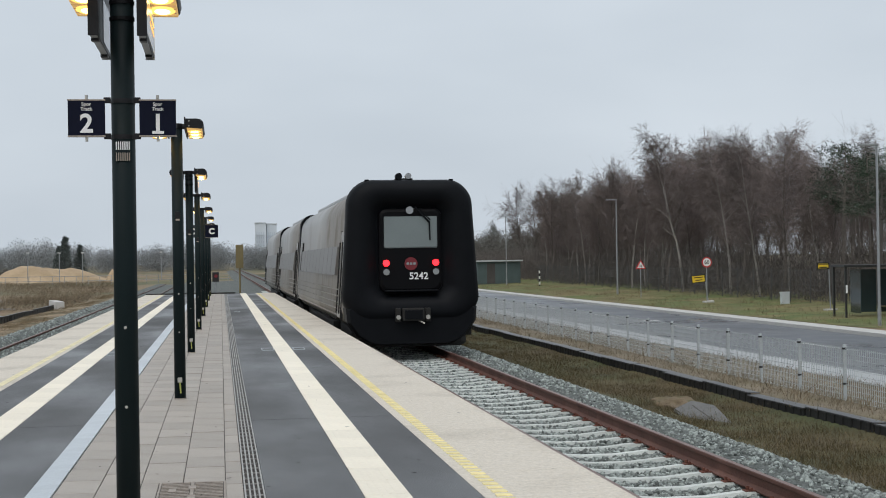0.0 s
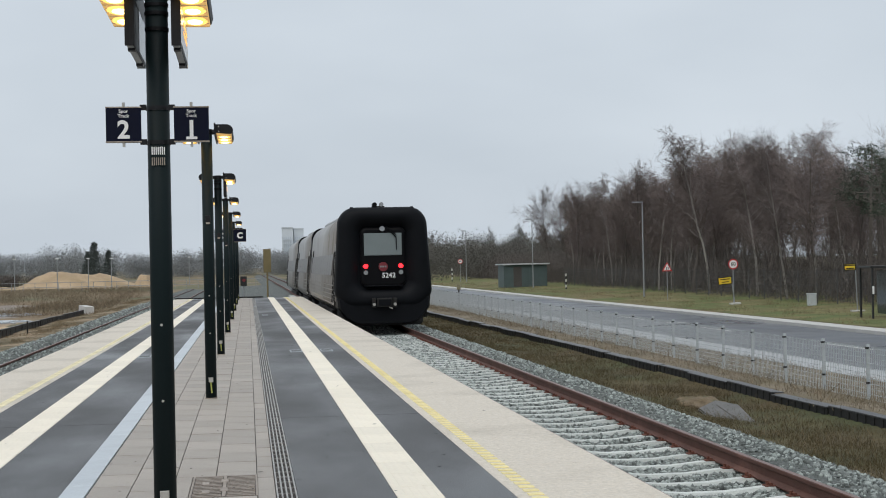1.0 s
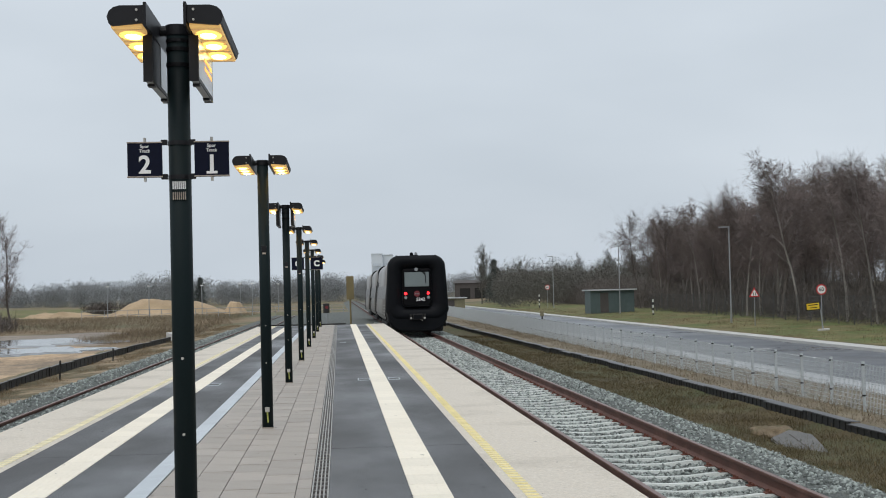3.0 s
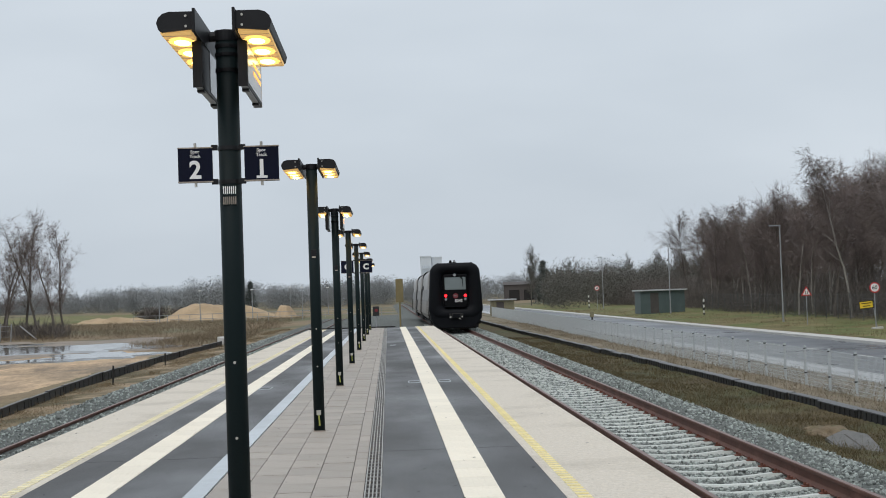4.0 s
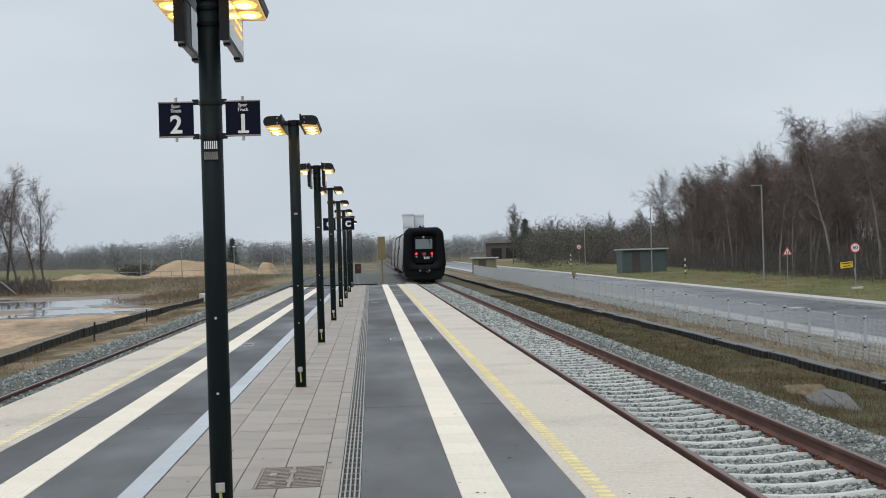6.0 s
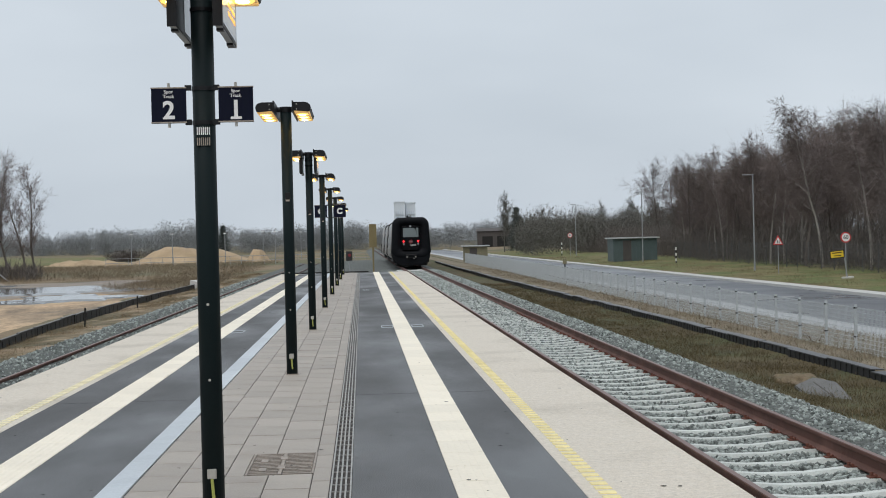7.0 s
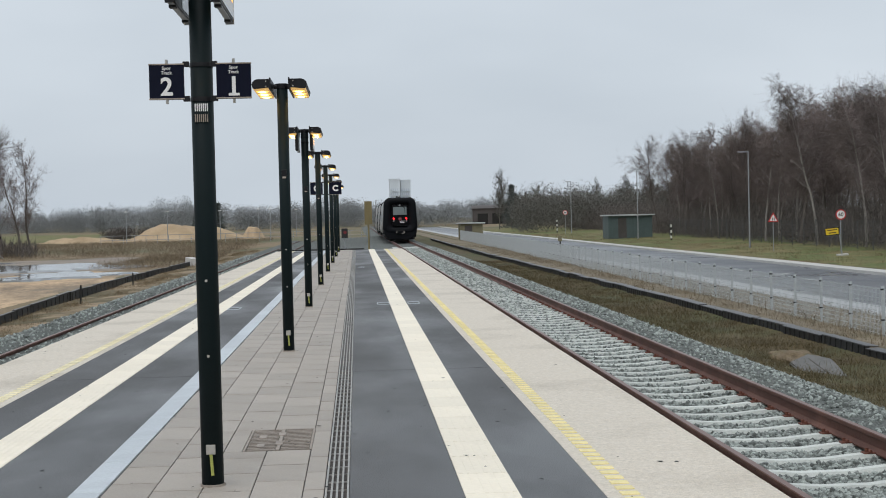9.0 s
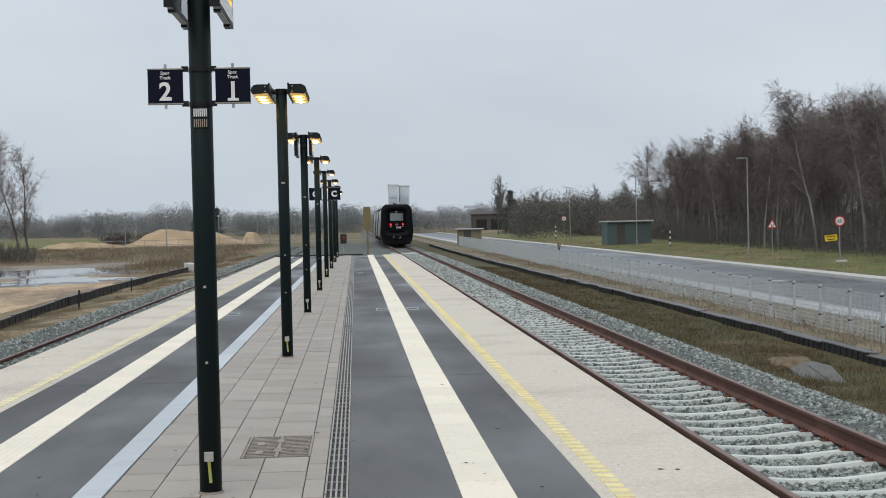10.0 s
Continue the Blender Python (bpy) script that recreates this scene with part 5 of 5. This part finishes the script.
def spruce(seed, h, mt="spruce"):
    g = np.random.default_rng(seed)
    ob = new("spruce_tree")
    trunk = Wood()
    trunk.stick(np.array([0, 0, -.3]), np.array([0, 0, h]), 0.16, 0.02)
    spots = []
    for k in range(24):
        z = h * (0.1 + 0.88 * k / 24)
        L = h * 0.26 * (1 - z / h) + 0.12
        for j in range(8):
            az = g.uniform(0, 6.28)
            for s in (0.35, 0.7, 1.0):
                if g.random() < 0.8:
                    spots.append((np.array([math.cos(az) * L * s, math.sin(az) * L * s, z - L * s * 0.25]), 0.14 + L * 0.12))
    part("trunk", trunk.mesh("trunk", M["bark"]), None, ob)
    part("crown", needles(seed, spots, 9, 0.22, mt), None, ob)
    return tagged(ob, "dark spruce standing above the bare trees", "tree", "spruces on the skyline")


def brush_mass(name, label, spots, seed, mt, blades, size, cat="scrub"):
    g = np.random.default_rng(seed)
    n = len(spots)
    sp = np.array(spots)
    idx = np.repeat(np.arange(n), blades)
    m = len(idx)
    c = sp[idx]
    u = g.random(m)
    base = np.stack([c[:, 0] + g.normal(0, 1, m) * c[:, 3], c[:, 1] + g.normal(0, 1, m) * c[:, 3], c[:, 2] + u ** 1.3 * c[:, 4]], -1)
    d = g.normal(0, 1, (m, 3)) * np.array([0.5, 0.5, 0.35]) + np.array([0, 0, 0.75])
    tip = base + d * (size * (0.5 + g.random(m)))[:, None]
    side = g.normal(0, 1, (m, 3))
    side[:, 2] *= 0.2
    side = side / np.linalg.norm(side, axis=1)[:, None] * (size * 0.045)
    v = np.stack([base - side, base + side, tip], 1).reshape(-1, 3)
    f = np.arange(3 * m).reshape(-1, 3)
    me = bpy.data.meshes.new(name)
    me.from_pydata(v.tolist(), [], f.tolist())
    me.materials.append(M[mt])
    return tagged(new(name, me), label, cat, kind="stuff")


def build_woods():
    kinds = [bare_tree(101 + k, ("bark", "birch", "bark", "birch", "bark")[k], ("slender bare tree with dark twigs", "bare birch with a pale trunk")[k in (1, 3)],
                       h=(9.6, 10.4, 8.8, 9.4, 10.6)[k], spread=(3.2, 2.9, 3.5, 2.8, 3.2)[k], limbs=(26, 28, 24, 26, 28)[k], twigs=7, whisks=11, droop=(0.2, 0.8, 0.3, 0.7, 0.3)[k], twig_r=0.0065, r0=0.1, first=0.32, lean=0.07)
             for k in range(5)]
    rr = random.Random(21)
    first = set()
    spots = []
    for row, (dx, ymin, ymax, step) in enumerate(((1.2, 44, 168, 3.4), (5.0, 46, 176, 3.4), (9.5, 50, 186, 3.4), (14.5, 55, 196, 3.8), (20, 62, 200, 5.0))):
        y = ymin
        while y < ymax:
            fade = min(1.03, 0.54 + max(0.0, y - 58) / 75) if y < 100 else max(0.7, 1.03 - (y - 100) / 480)
            spots.append((32.6 + dx + rr.uniform(-1.3, 1.3) + 0.028 * (y - 50), y + rr.uniform(-1.2, 1.2), fade))
            y += step * rr.uniform(0.7, 1.3)
    spots = [p for i, p in enumerate(spots) if not (p[1] < 86 and p[0] > 0.432 * p[1] + 0.4 and i % 5 < 3)]
    for i, (x, y, fade) in enumerate(spots):
        k = rr.randrange(5)
        s = rr.uniform(0.86, 1.13) * fade * (0.82 if x > 0.415 * y else 1.0)
        m = pose(x, y, ground_height(x, y), 0, 0, rr.uniform(0, 360)) @ Matrix.Diagonal((s, s, s, 1))
        if k not in first:
            kinds[k].matrix_basis = m
            first.add(k)
        else:
            c = copy_thing(kinds[k], Matrix.Identity(4))
            c.matrix_basis = m
    pines = [pine(201, 10.2), pine(202, 9.4)]
    for i, (x, y, s) in enumerate(((34.3, 74.5, 1.0), (36.2, 77, 1.0), (34.8, 71.5, 0.92), (37.6, 80, 1.05), (38.6, 76, 1.0), (33.6, 68.5, 0.88), (36.2, 70, 0.98), (39.5, 83, 1.0))):
        m = pose(x, y, ground_height(x, y), 0, 0, i * 77) @ Matrix.Diagonal((s * 0.84, s * 0.84, s * 0.84, 1))
        if i < 2:
            pines[i].matrix_basis = m
        else:
            copy_thing(pines[i % 2], Matrix.Identity(4)).matrix_basis = m
    # scrub at the foot of the wood
    sp = []
    for i in range(1000):
        y = rr.uniform(42, 260)
        x = 32.2 + 0.03 * (y - 50) + rr.uniform(0.2, 14) ** 1.0
        sp.append((x, y, ground_height(x, y), 0.9, rr.uniform(1.0, 3.9)))
    brush_mass("undergrowth", "dense brown bramble and sapling undergrowth", sp, 31, "brush", 420, 0.4)
    # mesh fence in front of the wood
    fence = thing("wood_fence", "thin dark wire fence in front of the wood", "fence", pose(0, 0, 0), kind="structure")
    y = 50
    pm = mesh_of("post", T((0, 0, 0), (0, 0, 1.9), 0.03, n=6), M["dark_wire"])
    bm = bmesh.new()
    for k in range(7):
        box(bm, -0.006, 0.006, 0, 3.0, 0.2 + k * 0.26 - 0.006, 0.2 + k * 0.26 + 0.006)
    for k in range(15):
        box(bm, -0.005, 0.005, k * 0.2 - 0.005, k * 0.2 + 0.005, 0.1, 1.85)
    wm = mesh_of("mesh_panel", bm, M["dark_wire"])
    while y < 150:
        x = 31.6 + 0.028 * (y - 50)
        part("post", pm, None, fence, m=pose(x, y, ground_height(x, y)))
        part("mesh_panel", wm, None, fence, m=pose(x, y, ground_height(x, y), 0, 0, -1.6))
        y += 3.0


build_woods()


def left_trees():
    ks = [bare_tree(301 + k, "bark", "tall bare alder with fine twigs by the yard", h=(10.5, 11, 9)[k], spread=(3.0, 2.6, 2.4)[k], limbs=30, twigs=5, whisks=6, droop=0.1, twig_r=0.008, r0=0.13, first=0.22) for k in range(3)]
    places = ((-30.2, 128, 0, 1.0), (-31.8, 130, 1, 1.0), (-33.4, 129, 2, 1.0), (-29.0, 129, 2, .95), (-34.5, 132, 0, 0.95), (-28.6, 131, 1, 0.9), (-36.5, 131, 1, 0.9))
    used = set()
    for x, y, k, s in places:
        m = pose(x, y, ground_height(x, y), 0, 0, x * 37) @ Matrix.Diagonal((s, s, s * 0.95, 1))
        if k not in used:
            used.add(k)
            ks[k].matrix_basis = m
        else:
            copy_thing(ks[k], Matrix.Identity(4)).matrix_basis = m
    for o in list(scene.objects):
        if o.name.startswith("bare_tree") and o.matrix_basis.translation.x < 0:
            o["group"] = "bare trees by the yard"
    rr = random.Random(41)
    sp = [(rr.uniform(-40, -28), rr.uniform(126, 134), -1.2, 0.6, rr.uniform(0.5, 1.4)) for _ in range(30)]
    brush_mass("tree_scrub", "brown scrub round the feet of the alders", sp, 42, "brush", 110, 0.7)
    sp = []
    for _ in range(900):
        y = rr.uniform(118, 205)
        x = rr.uniform(-48, -9.5 - (y - 118) * 0.02)
        sp.append((x, y, ground_height(x, y), 0.7, 0.3))
    for _ in range(160):
        y = rr.uniform(88, 118)
        x = rr.uniform(-15.5, -9.0)
        sp.append((x, y, ground_height(x, y), 0.4, 0.25))
    brush_mass("dry_weeds", "dry brown weeds and dead grass on the field", sp, 43, "weed", 55, 0.27, "weeds")
    sp = []
    for _ in range(900):
        y = rr.uniform(20, 120)
        x = rr.uniform(-8.9, -7.2)
        if noise.noise((x * 0.8, y * 0.16, 7.0)) > -0.02:
            sp.append((x, y, ground_height(x, y), 0.16, 0.05))
    brush_mass("trackside_grass", "short brown grass beside the second track", sp, 44, "blade", 34, 0.1, "grass")
    ob = thing("broken_fence", "leaning grey posts with sagging wire by the alders", "fence", pose(-33.5, 122, -1.2))
    for k in range(7):
        part("post", T((k * 0.9 - 3, 0, 0), (k * 0.9 - 3 + 0.1, 0, 1.5), 0.05, n=8), M["grey_post"], ob)
    part("brace", T((3.2, 0, 1.3), (4.6, 0, 0.1), 0.05, n=8), M["grey_post"], ob)
    for z in (0.4, 0.9, 1.3):
        part("wire", T((-3, 0, z), (2.6, 0, z), 0.015, n=5), M["grey_post"], ob)


left_trees()


def verge_grass():
    rr = random.Random(51)
    sp = []
    for _ in range(2600):
        y = 10 + 75 * rr.random() ** 1.6
        x = rr.uniform(7.4, 9.9)
        sp.append((x, y, ground_height(x, y), 0.16, 0.03))
    brush_mass("verge_tufts", "short brown-green grass tufts on the slope", sp, 52, "blade_green", 34, 0.085, "grass")
    sp = [(x, y, ground_height(x, y), 0.25, 0.03) for x, y in ((rr.uniform(7.5, 9.95), 10 + 75 * rr.random() ** 1.6) for _ in range(900))]
    brush_mass("verge_straw", "dead straw lying on the slope", sp, 53, "blade", 18, 0.085, "grass")
    sp = []
    for _ in range(1500):
        y = 14 + 110 * rr.random() ** 1.4
        x = rr.uniform(10.35, 14.9)
        sp.append((x, y, ground_height(x, y), 0.22, 0.05))
    brush_mass("fence_grass", "long dry straw grass along the fence", sp, 54, "straw", 42, 0.11, "grass")
    sp = []
    for _ in range(260):
        y = 16 + 80 * rr.random() ** 1.3
        x = rr.choice((rr.uniform(10.3, 11.0), rr.uniform(10.4, 14.8)))
        sp.append((x, y, ground_height(x, y), 0.1, 0.1))
    brush_mass("tall_weeds", "tall dead brown weed stalks along the fence", sp, 56, "weed", 5, 0.2, "weeds")
    sp = []
    for _ in range(500):
        y = rr.uniform(45, 200)
        x = rr.uniform(24.8, 31.8)
        sp.append((x, y, ground_height(x, y), 0.4, 0.05))
    brush_mass("lawn_tufts", "pale straw tufts in the roadside grass", sp, 55, "blade", 30, 0.16, "grass")


verge_grass()


def crown_mass(name, label, trees, seed, mt, per, size, cat="woods"):
    """Woods far off: each tree a loose dome of fine sprays, denser inside, thin at its outline."""
    g = np.random.default_rng(seed)
    tr = np.repeat(np.array(trees), per, axis=0)
    m = len(tr)
    d = g.normal(0, 1, (m, 3))
    d /= np.linalg.norm(d, axis=1)[:, None]
    d *= (g.random(m) ** 0.55)[:, None]
    lump = 1 + 0.15 * np.sin(d[:, 0] * 5 + tr[:, 0]) * np.cos(d[:, 1] * 4 + tr[:, 1])
    p = np.stack([tr[:, 0] + d[:, 0] * tr[:, 3] * lump, tr[:, 1] + d[:, 1] * tr[:, 3], -1.3 + tr[:, 2] * (0.46 + 0.5 * d[:, 2] * lump)], -1)
    p[:, 2] = np.maximum(p[:, 2], -1.3)
    tip = p + (g.normal(0, 0.5, (m, 3)) + np.array([0, 0, 0.3])) * (size * (0.5 + g.random(m)))[:, None]
    side = g.normal(0, 1, (m, 3))
    side = side / np.linalg.norm(side, axis=1)[:, None] * (size * 0.25)
    v = np.stack([p - side, p + side, tip], 1).reshape(-1, 3)
    me = bpy.data.meshes.new(name)
    me.from_pydata(v.tolist(), [], np.arange(3 * m).reshape(-1, 3).tolist())
    me.materials.append(M[mt])
    return tagged(new(name, me), label, cat, kind="stuff")


def far_woods():
    """Tree lines on the horizon, out of reach of the camera; haze is in their colour."""
    g = np.random.default_rng(77)
    trees = []
    for _ in range(340):
        x, y = g.uniform(-185, 62), g.uniform(430, 530)
        h = 9.2 + 3.0 * noise.noise((x * 0.035, 0.5, 1.0)) + g.uniform(-1.2, 1.4)
        trees.append((x, y, h * (0.8 if x < -62 else 1.0), g.uniform(2.6, 4.6)))
    crown_mass("far_woods", "line of bare woods on the horizon, greyed in colour for haze", trees, 78, "hazed_twig", 1300, 0.42)
    trees = []
    while len(trees) < 250:
        x, y = g.uniform(22, 84), g.uniform(215, 400)
        if x > 0.112 * y + 1.5:
            trees.append((x, y, g.uniform(6.2, 8.4) + 0.008 * (y - 215) + 1.2 * noise.noise((x * 0.2, y * 0.03, 2.0)), g.uniform(2.0, 3.6)))
    crown_mass("middle_woods", "dark grey-brown bushes and bare trees beyond the road", trees, 79, "scrub", 1500, 0.27)
    trees = [(g.uniform(-46, -38), g.uniform(262, 272), g.uniform(1.8, 2.8), 2.2) for _ in range(7)]
    crown_mass("field_bushes", "low brown bushes beside the sand heap", trees, 80, "brush", 500, 0.4, "bushes")
    # bare crowns rising above the bushes
    kinds = []
    for k in range(2):
        t, c = grow(401 + k, 10, 3.4, 20, 5, 6, r0=0.13, droop=0.15, twig_r=0.022, first=0.2)
        ob = new("bare_tree")
        part("trunk", t.mesh("trunk", M["scrub"]), None, ob)
        part("crown", c.mesh("crown", M["scrub"]), None, ob)
        kinds.append(tagged(ob, "bare grey tree rising above the roadside bushes", "tree", "bare trees beyond the road"))
    for i, (x, y, q) in enumerate(((29.5, 285, 1.0), (44, 330, 0.9), (52, 300, 0.85), (58, 280, 0.8), (49, 255, 0.72), (38, 350, 0.85), (62, 320, 0.95), (70, 340, 1.0), (55, 240, 0.75))):
        m = pose(x, y, -1.2, 0, 0, i * 71) @ Matrix.Diagonal((q, q, q, 1))
        if i < 2:
            kinds[i].matrix_basis = m
        else:
            copy_thing(kinds[i % 2], Matrix.Identity(4)).matrix_basis = m
    a = spruce(501, 9.2)
    a.matrix_basis = pose(32.3, 288, -1.2)
    for x, y, q in ((33.6, 292, 0.82), (-34, 330, 1.02), (-31.2, 335, 0.82), (-36.5, 340, 0.8)):
        copy_thing(a, Matrix.Identity(4)).matrix_basis = pose(x, y, -1.2, 0, 0, x * 9) @ Matrix.Diagonal((q, q, q, 1))


far_woods()


# ---- what moves ----
def motions():
    rows = [(0.0, 31.5), (0.5, 38.0), (1.0, 44.4), (1.5, 50.7), (2.0, 57.0), (2.5, 63.2), (3.0, 69.3), (3.5, 75.0), (4.0, 80.5), (4.5, 85.8), (5.0, 90.9), (5.5, 96.0),
            (6.0, 100.8), (6.5, 105.5), (7.0, 110.0), (7.5, 114.3), (8.0, 118.3), (8.5, 122.1), (9.0, 125.6), (9.5, 128.8), (10.0, 132.0)]
    walk(train, [(t, pose(TRACK_X - 0.08, y, RAIL_Z)) for t, y in rows])


motions()
